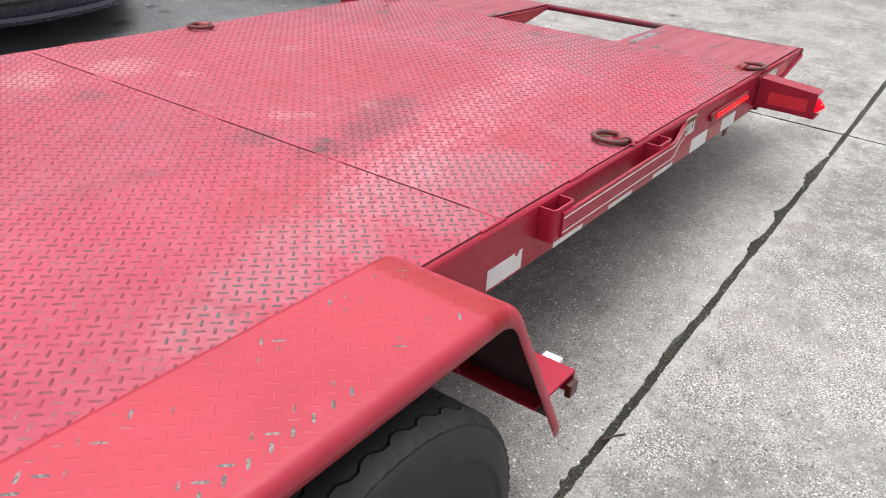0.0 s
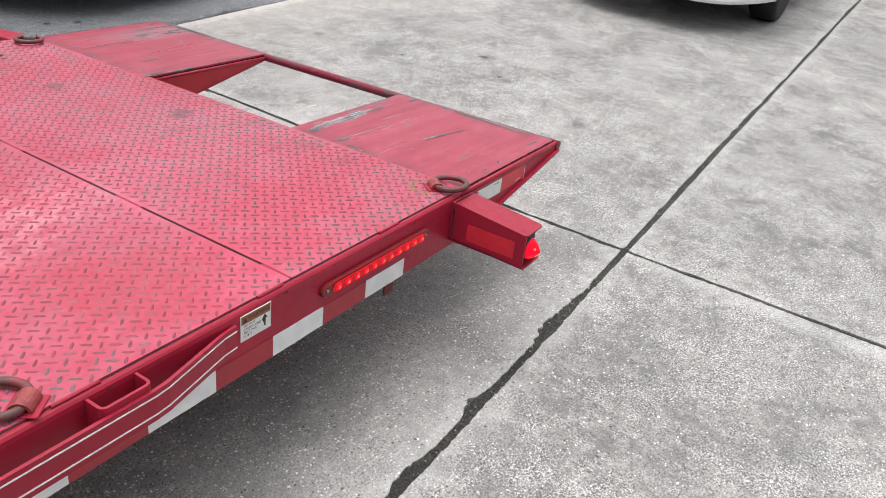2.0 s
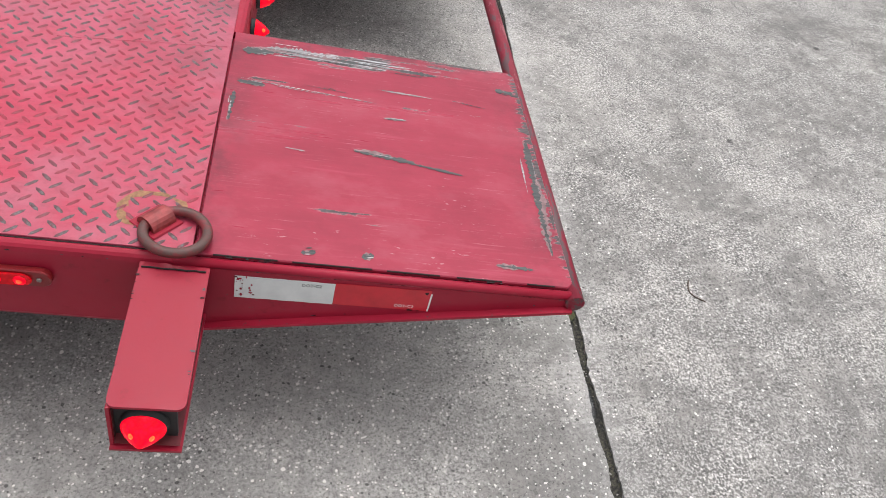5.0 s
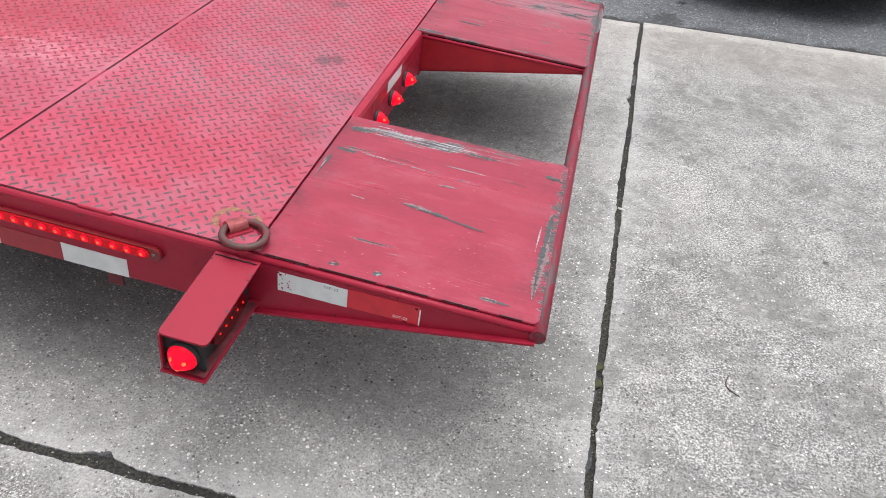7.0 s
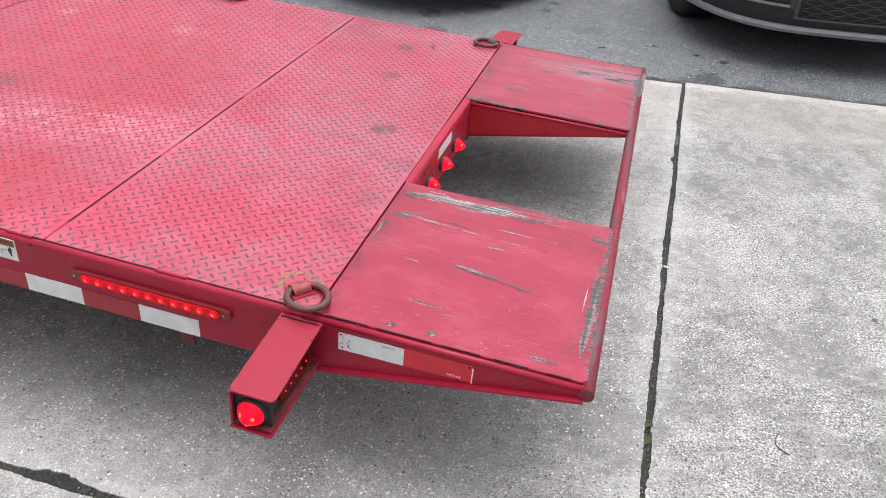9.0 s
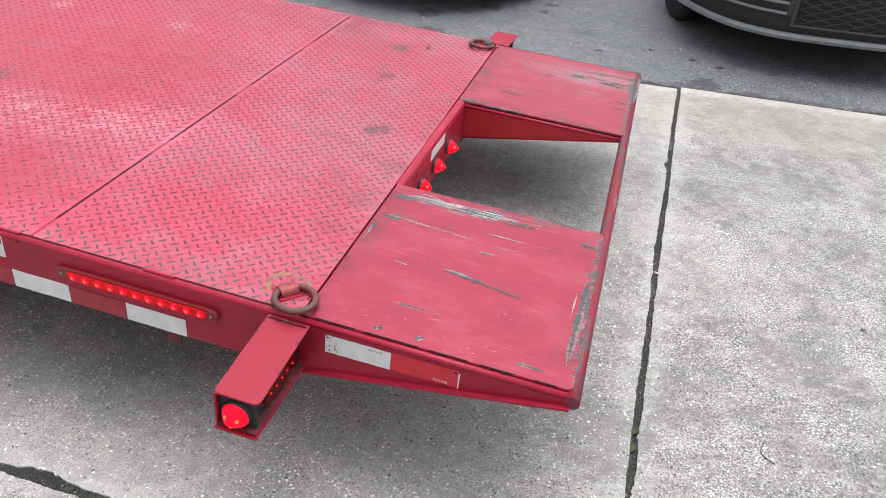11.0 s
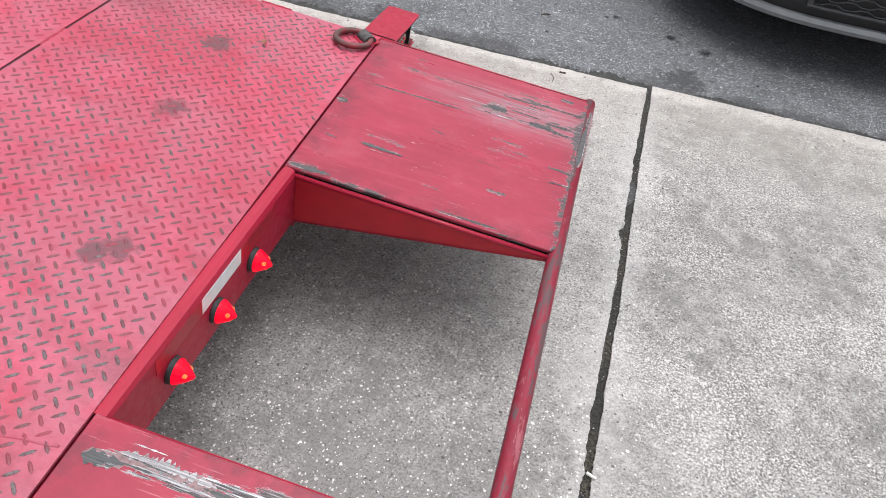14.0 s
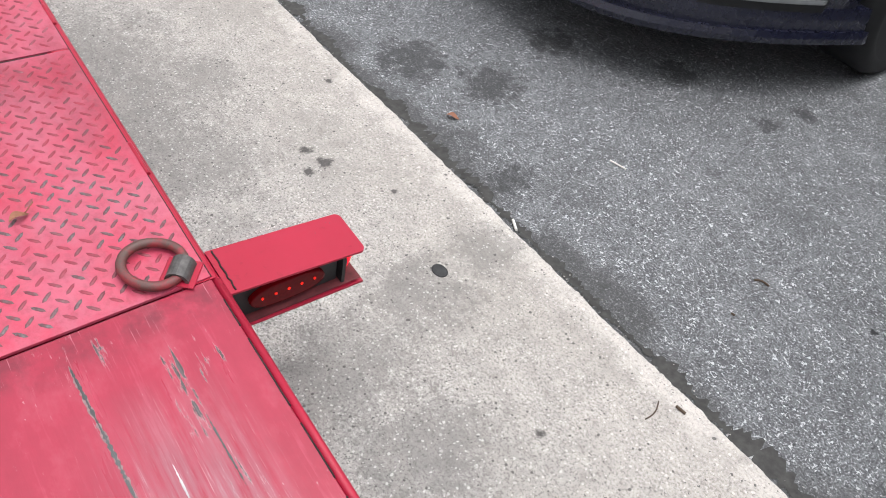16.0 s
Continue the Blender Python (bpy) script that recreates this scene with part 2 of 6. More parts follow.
    level = q.math("ADD", level, q.math("ADD", rim, q.ramp(y, 0.3, 0.22, 0, -0.03)))
    fringe = q.ramp(level, 0.596, 0.606, 0, 0.7)
    bare = q.ramp(level, 0.606, 0.614)
    hairline = q.math("MULTIPLY", q.ramp(hair, 0.61, 0.66), q.ramp(q.noise(7.0, 4, 0.6), 0.46, 0.6))
    base = q.mix(q.math("MULTIPLY", hairline, 0.55), base, (0.5, 0.2, 0.23))
    base = q.mix(fringe, base, (0.42, 0.22, 0.24))
    steel = q.mix(q.ramp(hair, 0.42, 0.66), (0.025, 0.028, 0.028), (0.1, 0.105, 0.105))
    steel = q.mix(q.math("MULTIPLY", near_zone, q.ramp(hair, 0.48, 0.6)), steel, (0.58, 0.62, 0.63))
    base = q.mix(q.math("MULTIPLY", bare, 0.92), base, steel)
    white = q.math("MULTIPLY", far_zone, q.ramp(hair, 0.58, 0.68))
    base = q.mix(q.math("MULTIPLY", white, 0.4), base, (0.46, 0.38, 0.4))
    return q.color(base).rough(q.ramp(long2, 0.3, 0.7, 0.24, 0.42)).bump(level, 0.35, 0.0015).m


def m_scrape(name, a, b):
    q = Mat(name, 0.5)
    long = q.noise(1.0, 6, 0.75, q.scaled(6.0, 160.0, 20.0))
    base = q.mix(q.ramp(long, 0.4, 0.62), a, b)
    return q.color(base).rough(q.ramp(long, 0.3, 0.7, 0.35, 0.65)).m


# soft stains and toned zones: x, y and radius
CONCRETE_SPOTS = [(1.065, 1.58, 0.05), (1.316, 0.725, 0.045), (2.889, -0.719, 0.08), (2.483, 1.313, 0.08), (2.02, 2.3, 0.05), (1.7, 1.9, 0.035), (1.45, -0.9, 0.035), (-1.9, -0.75, 0.03), (1.9, 0.4, 0.05), (2.2, 1.0, 0.05)]
TAR_SPOTS = [(2.49, 1.327, 0.035), (2.226, 1.071, 0.02), (-0.72, 2.625, 0.022), (-0.649, 2.645, 0.028), (-0.635, 2.584, 0.022), (-0.998, 2.859, 0.014), (0.35, 2.6, 0.012), (-0.45, 2.75, 0.012), (1.5, 1.05, 0.014), (2.1, 1.7, 0.018)]
# wide stains; the last three also paint shade round the trailer's tail
STAINS_AND_SHADE = [(-1.5, 2.24, 0.32), (-1.12, 2.28, 0.28), (-0.85, 2.3, 0.24), (-1.2, 2.52, 0.13), (-0.1, 2.6, 0.15), (-0.15, 2.83, 0.1), (0.0, 2.3, 0.2), (0.25, 2.35, 0.16), (0.72, 0.35, 0.2), (0.68, -0.1, 0.16), (0.4, 0.9, 0.45)]
# slab colour lightened along the near rail to soften the shade there
SHADE_LIFT = [(-0.35, -0.1, 0.4), (0.15, -0.12, 0.3), (-0.9, -0.12, 0.35), (0.2, 0.15, 0.3)]
ASPHALT_TAR = [(0.875, 3.465, 0.026), (1.032, 3.392, 0.03), (0.905, 3.44, 0.008), (0.62, 3.55, 0.02), (0.58, 3.53, 0.012), (1.25, 3.2, 0.008)]
ASPHALT_SPOTS = [(-0.758, 3.342, 0.14), (-0.877, 3.716, 0.11), (-0.512, 3.993, 0.09), (-0.118, 4.208, 0.05), (-0.13, 4.036, 0.05), (-0.35, 3.07, 0.09), (0.95, 3.1, 0.12), (-1.0, 3.2, 0.16)]
# deck zones: rubbed deep red, brown grime, chalky film
DECK_DEEP = [(-2.36, 0.42, 0.2), (-2.2, 0.46, 0.14), (-1.25, 1.2, 0.4), (-1.42, 0.95, 0.3), (-1.56, 0.3, 0.13), (-1.15, 0.85, 0.2), (-1.0, 0.25, 0.2), (-1.7, 1.1, 0.2)]
DECK_GRIME = [(-2.0, 0.64, 0.1), (-1.7, 0.68, 0.1), (-1.84, 0.66, 0.1), (-1.55, 0.73, 0.09), (-2.1, 0.8, 0.07), (-2.21, 1.46, 0.08), (-2.32, 1.5, 0.05)]
DECK_HAZE = [(-2.16, 0.3, 0.18), (-2.14, 0.17, 0.16), (-2.42, 0.24, 0.14), (-2.6, 0.2, 0.12), (-1.95, 0.27, 0.18), (-1.76, 0.17, 0.12), (-2.8, 0.14, 0.08)]
DECK_CHALK = [(-1.9, 0.905, 0.045), (-1.84, 0.86, 0.03), (-1.96, 1.72, 0.12), (-1.82, 1.48, 0.05), (-1.62, 0.8, 0.035), (-2.25, 1.75, 0.14), (-1.28, 1.5, 0.06)]
DECK_SPOTS = [(-0.335, 1.47, 0.045), (-0.175, 1.005, 0.04), (-0.21, 0.98, 0.04), (-0.39, 1.787, 0.045), (-2.03, 0.62, 0.035), (-1.97, 0.66, 0.03)]


def m_concrete(name, bare):
    """bare: how much of the surface has lost its skin and shows pale sand."""
    q = Mat(name, 0.9, world_space=True)
    x, y = q.axis(0), q.axis(1)
    big = q.noise(0.9, 4, 0.6)
    mid = q.noise(9.0, 7, 0.78)
    worn = q.ramp(q.noise(3.1, 6, 0.72), 0.42, 0.58)
    fine = q.noise(120.0, 5, 0.8)
    grain = q.noise(165.0, 3, 0.65)
    speck = q.noise(95.0, 3, 0.6, distort=0.6)
    base = q.mix(q.ramp(big, 0.35, 0.65), *(((0.33, 0.321, 0.311), (0.27, 0.263, 0.255)) if bare < 0.6 else ((0.235, 0.228, 0.221), (0.175, 0.17, 0.164))))
    base = q.mix(q.ramp(mid, 0.48, 0.6, 0, 0.55), base, (0.4, 0.384, 0.362))
    base = q.mix(q.ramp(mid, 0.47, 0.32, 0, 0.55), base, (0.145, 0.139, 0.132))
    clump = q.noise(24.0, 5, 0.75)
    base = q.mix(q.ramp(clump, 0.52, 0.64, 0, 0.5), base, (0.5, 0.485, 0.46))
    base = q.mix(q.ramp(clump, 0.46, 0.36, 0, 0.5), base, (0.125, 0.12, 0.115))
    base = q.mix(q.ramp(fine, 0.5, 0.66, 0, 0.6), base, (0.12, 0.117, 0.116))
    # pale sand grains and aggregate laid bare where the skin has worn off
    pale = q.math("MULTIPLY", q.ramp(grain, 0.525, 0.57, 0, 0.95), q.math("MULTIPLY", q.math("ADD", q.math("MULTIPLY", worn, 1.0), 0.08), bare))
    base = q.mix(q.math("MULTIPLY", pale, 0.82), base, (0.6, 0.588, 0.572))
    stones = q.math("MULTIPLY", q.ramp(speck, 0.59, 0.63, 0, 0.95), q.math("MULTIPLY", q.math("ADD", q.math("MULTIPLY", worn, 0.9), 0.1), bare))
    base = q.mix(q.math("MULTIPLY", stones, 0.8), base, (0.66, 0.645, 0.63))
    base = q.mix(q.ramp(speck, 0.4, 0.35, 0, 0.4 + 0.4 * bare), base, (0.07, 0.068, 0.067))
    base = q.mix(q.ramp(grain, 0.445, 0.39, 0, 0.75), base, (0.085, 0.083, 0.081))
    base = q.mix(q.math("MULTIPLY", q.ramp(q.noise(1.7, 5, 0.6), 0.55, 0.68, 0, 0.5), q.ramp(fine, 0.3, 0.6, 0.4, 1.0)), base, (0.14, 0.138, 0.134))
    wide = q.math("ADD", q.math("MULTIPLY", q.noise(1.15, 5, 0.6, distort=0.4), 0.75), q.math("MULTIPLY", q.noise(28.0, 5, 0.75), 0.25))
    base = q.mix(q.ramp(wide, 0.49, 0.62, 0, 0.5 if bare < 0.6 else 0.25), base, (0.15, 0.147, 0.143))
    base = q.mix(q.ramp(wide, 0.48, 0.37, 0, 0.25), base, (0.44, 0.425, 0.4))
    # lime that has bled out along the joints and the asphalt's edge
    off = q.math("MINIMUM", q.math("ABSOLUTE", q.math("ADD", x, -0.822)), q.math("ABSOLUTE", q.math("ADD", y, 0.295)))
    off = q.math("ADD", off, q.ramp(mid, 0.3, 0.7, 0.05, -0.06))
    base = q.mix(q.math("MULTIPLY", q.ramp(off, 0.09, 0.01, 0, 0.42), q.ramp(fine, 0.62, 0.45, 0.35, 1.0)), base, (0.52, 0.515, 0.505))
    rim = q.math("ADD", y, q.ramp(mid, 0.3, 0.7, -0.06, 0.06))
    base = q.mix(q.math("MULTIPLY", q.ramp(rim, 2.15, 2.85, 0, 0.5), q.ramp(fine, 0.65, 0.4, 0.3, 1.0)), base, (0.42, 0.385, 0.345))
    base = q.mix(q.math("MULTIPLY", q.ramp(rim, 2.87, 2.93, 0, 0.45), q.ramp(fine, 0.65, 0.45, 0.3, 1.0)), base, (0.62, 0.595, 0.56))
    blur = q.math("ADD", q.ramp(q.noise(6.0, 5, 0.7), 0.3, 0.7, -0.45, 0.45), q.ramp(q.noise(75.0, 5, 0.8), 0.3, 0.7, -0.55, 0.55))
    base = q.spots(base, STAINS_AND_SHADE, (0.15, 0.146, 0.14), blur, 0.5)
    # lightened ground in place of softer shade under the rail
    base = q.spots(base, SHADE_LIFT, (0.43, 0.42, 0.405), blur, 0.2)
    edge = q.ramp(q.noise(38.0, 5, 0.75), 0.3, 0.7, -0.45, 0.65)
    # crisp pale stone chips of three sizes, set in the grey skin
    bend = q.n.new("ShaderNodeVectorMath")
    bend.operation = "MULTIPLY_ADD"
    wob = q.n.new("ShaderNodeTexNoise")
    q.l.new(q.co, wob.inputs["Vector"])
    wob.inputs["Scale"].default_value, wob.inputs["Detail"].default_value = 170.0, 2.0
    q.l.new(wob.outputs["Color"], bend.inputs[0])
    bend.inputs[1].default_value = (0.006, 0.006, 0.0)
    q.l.new(q.co, bend.inputs[2])
    for scale, rare, size in ((62.0, 0.935 + 0.03 * (bare > 0.6), 0.2), (95.0, 0.86 + 0.06 * (bare > 0.6), 0.26), (150.0, 0.8 + 0.1 * (bare > 0.6), 0.3)):
        pick = q.n.new("ShaderNodeSeparateColor")
        q.l.new(q.cells(scale, "F1", "Color", bend.outputs[0]), pick.inputs[0])
        away = q.math("ADD", q.cells(scale, "F1", "Distance", bend.outputs[0]), q.ramp(pick.outputs[1], 0, 1, -0.08, 0.1))
        chip = q.math("MULTIPLY", q.ramp(pick.outputs[0], rare, rare + 0.005), q.ramp(away, size + 0.035, size))
        chip = q.math("MULTIPLY", chip, q.ramp(y, 1.0, 2.0, 1.0, 0.45))
        base = q.mix(q.math("MULTIPLY", chip, q.ramp(pick.outputs[2], 0, 1, 0.5, 0.95)), base, (0.74, 0.725, 0.7))
        chip = q.math("MULTIPLY", q.ramp(pick.outputs[0], 0.045, 0.04), q.ramp(away, size + 0.035, size))
        base = q.mix(q.math("MULTIPLY", chip, 0.8), base, (0.06, 0.058, 0.056))
    base = q.spots(base, CONCRETE_SPOTS, (0.11, 0.11, 0.108), edge, 0.6)
    base = q.spots(base, TAR_SPOTS, (0.04, 0.039, 0.038), edge, 0.85)
    base = q.tint(base, (1.012, 0.985, 0.97))
    return q.color(base).bump(fine, 0.6, 0.004).m


def m_asphalt():
    q = Mat("old_asphalt", 0.85, world_space=True)
    x, y = q.axis(0), q.axis(1)
    big = q.noise(0.9, 5, 0.6)
    mid = q.noise(6.0, 5, 0.7)
    fine = q.noise(150.0, 5, 0.8)
    speck = q.noise(115.0, 3, 0.6, distort=0.6)
    grain = q.noise(230.0, 2, 0.6)
    base = q.mix(q.ramp(big, 0.3, 0.7), (0.14, 0.144, 0.15), (0.095, 0.098, 0.103))
    base = q.mix(q.ramp(mid, 0.47, 0.62, 0, 0.5), base, (0.2, 0.204, 0.211))
    clump = q.noise(30.0, 4, 0.75)
    base = q.mix(q.ramp(clump, 0.46, 0.36, 0, 0.6), base, (0.06, 0.061, 0.064))
    base = q.mix(q.ramp(clump, 0.54, 0.66, 0, 0.4), base, (0.24, 0.245, 0.255))
    base = q.mix(q.ramp(fine, 0.45, 0.68, 0, 0.75), base, (0.05, 0.05, 0.053))
    base = q.mix(q.ramp(grain, 0.56, 0.62, 0, 0.7), base, (0.33, 0.337, 0.35))
    base = q.mix(q.ramp(grain, 0.44, 0.38, 0, 0.7), base, (0.035, 0.035, 0.037))
    base = q.mix(q.ramp(speck, 0.595, 0.64, 0, 0.9), base, (0.52, 0.525, 0.535))
    base = q.mix(q.ramp(speck, 0.38, 0.32, 0, 0.7), base, (0.03, 0.03, 0.032))
    base = q.mix(q.ramp(q.noise(2.1, 5, 0.65), 0.56, 0.72, 0, 0.5), base, (0.05, 0.05, 0.052))
    # damp gritty band along the slabs
    band = q.math("ADD", y, q.ramp(q.noise(2.6, 5, 0.65), 0.3, 0.7, 0.1, -0.13))
    base = q.mix(q.math("MULTIPLY", q.ramp(band, 3.06, 2.985, 0, 0.8), q.ramp(fine, 0.3, 0.6, 0.6, 1.0)), base, (0.045, 0.044, 0.044))
    edge = q.ramp(q.noise(26.0, 5, 0.75), 0.3, 0.7, -0.55, 0.75)
    base = q.spots(base, ASPHALT_SPOTS, (0.03, 0.03, 0.031), edge, 0.75)
    base = q.spots(base, ASPHALT_TAR, (0.012, 0.012, 0.013), q.ramp(q.noise(85.0, 4, 0.7), 0.3, 0.7, -0.6, 0.6), 0.95)
    return q.color(base).bump(fine, 0.7, 0.005).m


def m_plain(name, c, rough=0.5, metal=0.0, vary=0.25, scale=30.0, bump=0.1):
    q = Mat(name, rough, metal)
    n = q.noise(scale, 4, 0.6)
    d = tuple(v * (1 - vary) for v in c)
    q.color(q.mix(q.ramp(n, 0.3, 0.7), d, c))
    if bump:
        q.bump(n, bump, 0.001)
    return q.m


def m_filler():
    q = Mat("dark_sandy_joint_filler", 0.95, world_space=True)
    grit = q.noise(140.0, 4, 0.7)
    zone = q.ramp(q.noise(4.0, 4, 0.6), 0.42, 0.62)
    base = q.mix(q.ramp(grit, 0.4, 0.65), (0.014, 0.013, 0.012), (0.05, 0.046, 0.041))
    base = q.mix(q.math("MULTIPLY", zone, q.ramp(grit, 0.45, 0.6)), base, (0.085, 0.078, 0.052))
    return q.color(base).bump(grit, 0.9, 0.006).m


def m_lamp(name, c, strength, body=(0.4, 0.006, 0.008), gloss=0.5):
    q = Mat(name, 0.15)
    q.b.inputs["Specular IOR Level"].default_value = gloss
    q.color(body).glow(c, strength)
    facet = q.cells(150.0)
    q.l.new(q.ramp(facet, 0.1, 0.7, strength * 1.3, strength * 0.6), q.b.inputs["Emission Strength"])
    return q.m


FRAME_RED, PIPE_RED, DECK_RED, LUG, RAMP_RED = m_frame_red(), m_pipe_red(), m_deck_red(), m_lug(), m_ramp_red()
SCRAPE_GREY = m_scrape("bare_scraped_steel", (0.028, 0.029, 0.03), (0.085, 0.087, 0.088))
SCRAPE_PALE = m_scrape("pale_scraped_primer", (0.09, 0.088, 0.092), (0.52, 0.485, 0.495))
# brighter red for the inner webs: lamp glow and ground bounce in the colour
WEB_LIT_RED = m_plain("lamp_lit_red_paint", (0.46, 0.011, 0.024), 0.45, 0, 0.3, 9, 0.08)
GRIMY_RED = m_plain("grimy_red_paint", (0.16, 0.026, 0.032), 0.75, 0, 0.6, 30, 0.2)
FENDER_UNDER = m_plain("dark_brown_red", (0.06, 0.018, 0.02), 0.85, 0, 0.5, 25, 0.3)
CHIP_PALE = m_plain("pale_chipped_paint", (0.28, 0.17, 0.175), 0.6, 0, 0.5, 120, 0.2)
CONCRETE, CONCRETE_GREY, ASPHALT = m_concrete("weathered_concrete", 1.0), m_concrete("grey_smoother_concrete", 0.45), m_asphalt()
TAR = m_filler()
DIRT = m_plain("dark_grit", (0.06, 0.058, 0.055), 0.95, 0, 0.5, 50, 0.8)
MOSS = m_plain("dry_moss", (0.075, 0.078, 0.032), 0.95, 0, 0.5, 120, 0.8)
TAPE_WHITE = m_plain("white_reflective_tape", (0.74, 0.75, 0.74), 0.35, 0, 0.18, 25, 0.05)
TAPE_ORANGE = m_plain("faded_red_tape", (0.62, 0.022, 0.04), 0.35, 0, 0.2, 30, 0.05)
TAPE_RED = m_plain("red_reflective_tape", (0.36, 0.012, 0.026), 0.3, 0, 0.2, 60, 0.05)
PIN_WHITE = m_plain("white_pinstripe", (0.85, 0.84, 0.82), 0.4, 0, 0.2, 60, 0)
BLACK_RUBBER = m_plain("black_rubber", (0.022, 0.022, 0.023), 0.6, 0, 0.3, 60, 0.1)
TYRE = m_plain("dusty_tyre_rubber", (0.022, 0.022, 0.0225), 0.75, 0, 0.35, 20, 0.2)


def m_ring():
    """Red paint rubbed to brown and grey steel along the top of the bar."""
    q = Mat("rubbed_rusty_ring", 0.55)
    n, fine = q.noise(38.0, 5, 0.7), q.noise(190.0, 3, 0.7)
    high = q.math("ADD", q.axis(2), q.ramp(n, 0.3, 0.7, -0.006, 0.006))
    base = q.mix(q.ramp(n, 0.38, 0.6), (0.2, 0.022, 0.028), (0.085, 0.03, 0.027))
    base = q.mix(q.math("MULTIPLY", q.ramp(high, 0.5165, 0.521), q.ramp(fine, 0.35, 0.6, 0.35, 1.0)), base, (0.085, 0.047, 0.04))
    base = q.mix(q.ramp(fine, 0.62, 0.72, 0, 0.7), base, (0.05, 0.025, 0.022))
    return q.color(base).bump(fine, 0.4, 0.0015).m


RUST = m_ring()
BARE = m_plain("worn_bare_steel", (0.33, 0.31, 0.29), 0.45, 0.7, 0.4, 80, 0.3)
LENS_LIT = m_lamp("lit_red_lens", (1.0, 0.002, 0.022), 1.25, (0.25, 0.002, 0.01), 0.12)
LENS_DIM = m_lamp("dim_red_lens", (1.0, 0.004, 0.01), 0.03, (0.05, 0.002, 0.004), 0.12)
LED_BEE = m_lamp("orange_hot_diode", (1.0, 0.12, 0.035), 2.4, gloss=0.05)
LED_HOT = m_lamp("led_hot_spot", (1.0, 0.05, 0.02), 3.0, gloss=0.05)
GAP = m_plain("dark_gap_grime", (0.02, 0.012, 0.012), 0.9, 0, 0.3, 60, 0)
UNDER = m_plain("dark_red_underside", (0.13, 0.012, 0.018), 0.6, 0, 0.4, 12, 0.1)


# ---- mesh helpers ----
def part(name, bm, material, parent=None, label=""):
    me = bpy.data.meshes.new(name)
    bm.normal_update()
    bm.to_mesh(me)
    bm.free()
    for m in material if isinstance(material, (list, tuple)) else (material,):
        me.materials.append(m)
    ob = new(name, me)
    if parent is not None:
        ob.parent = parent
    return tagged(ob, label=label)


def raw(name, verts, faces, material, parent=None, label="", smooth=False):
    me = bpy.data.meshes.new(name)
    me.from_pydata(verts, [], faces)
    me.materials.append(material)
    if smooth:
        me.shade_smooth()
    ob = new(name, me)
    if parent is not None:
        ob.parent = parent
    return tagged(ob, label=label)


def box(bm, x0, x1, y0, y1, z0, z1, bevel=0.0, seg=2):
    r = bmesh.ops.create_cube(bm, size=1.0)
    for v in r["verts"]:
        v.co = Vector(((x0 + x1) / 2 + v.co.x * (x1 - x0), (y0 + y1) / 2 + v.co.y * (y1 - y0), (z0 + z1) / 2 + v.co.z * (z1 - z0)))
    if bevel:
        edges = list({e for v in r["verts"] for e in v.link_edges})
        bmesh.ops.bevel(bm, geom=edges, offset=bevel, segments=seg, profile=0.6, affect="EDGES")
    return bm


def boxed(*a, **k):
    return box(bmesh.new(), *a, **k)


def extrude_profile(points, axis, a, b, bevel=0.0, seg=2):
    """A closed profile of (u, v) carried along an axis from a to b. axis 0: (y, z), axis 1: (x, z), axis 2: (x, y)."""
    bm = bmesh.new()

    def at(u, v, w):
        return ((w, u, v), (u, w, v), (u, v, w))[axis]

    lo = [bm.verts.new(at(u, v, a)) for u, v in points]
    hi = [bm.verts.new(at(u, v, b)) for u, v in points]
    n = len(points)
    for i in range(n):
        bm.faces.new((lo[i], lo[(i + 1) % n], hi[(i + 1) % n], hi[i]))
    bm.faces.new(lo[::-1])
    bm.faces.new(hi)
    bmesh.ops.recalc_face_normals(bm, faces=bm.faces)
    if bevel:
        bmesh.ops.bevel(bm, geom=bm.edges[:], offset=bevel, segments=seg, profile=0.6, affect="EDGES")
    return bm


def lathe(bm, profile, segs, m=Matrix(), smooth=True, closed=False):
    """Turns (radius, height) points about z and lays the result by m."""
    rings = []
    for r, h in profile:
        rings.append([bm.verts.new(m @ Vector((r * math.cos(2 * math.pi * k / segs), r * math.sin(2 * math.pi * k / segs), h))) for k in range(segs)])
    pairs = list(zip(rings, rings[1:])) + ([(rings[-1], rings[0])] if closed else [])
    for a, b in pairs:
        for k in range(segs):
            f = bm.faces.new((a[k], a[(k + 1) % segs], b[(k + 1) % segs], b[k]))
            f.smooth = smooth
    if not closed:
        bm.faces.new(rings[0][::-1])
        bm.faces.new(rings[-1])
    return bm


def tube(bm, points, radius, segs=8, closed=False):
    """A round bar along points."""
    pts = [Vector(p) for p in points]
    n, rings = len(pts), []
    for i, p in enumerate(pts):
        d = (pts[(i + 1) % n] - pts[i - 1]) if closed else (pts[min(i + 1, n - 1)] - pts[max(i - 1, 0)])
        d.normalize()
        side = d.cross(Vector((0, 0, 1)))
        if side.length < 1e-3:
            side = Vector((1, 0, 0))
        side.normalize()
        up = side.cross(d)
        rings.append([bm.verts.new(p + radius * (math.cos(2 * math.pi * k / segs) * side + math.sin(2 * math.pi * k / segs) * up)) for k in range(segs)])
    for i in range(n if closed else n - 1):
        a, b = rings[i], rings[(i + 1) % n]
        for k in range(segs):
            f = bm.faces.new((a[k], a[(k + 1) % segs], b[(k + 1) % segs], b[k]))
            f.smooth = True
    if not closed:
        bm.faces.new(rings[0][::-1])
        bm.faces.new(rings[-1])
    bmesh.ops.recalc_face_normals(bm, faces=bm.faces)
    return bm


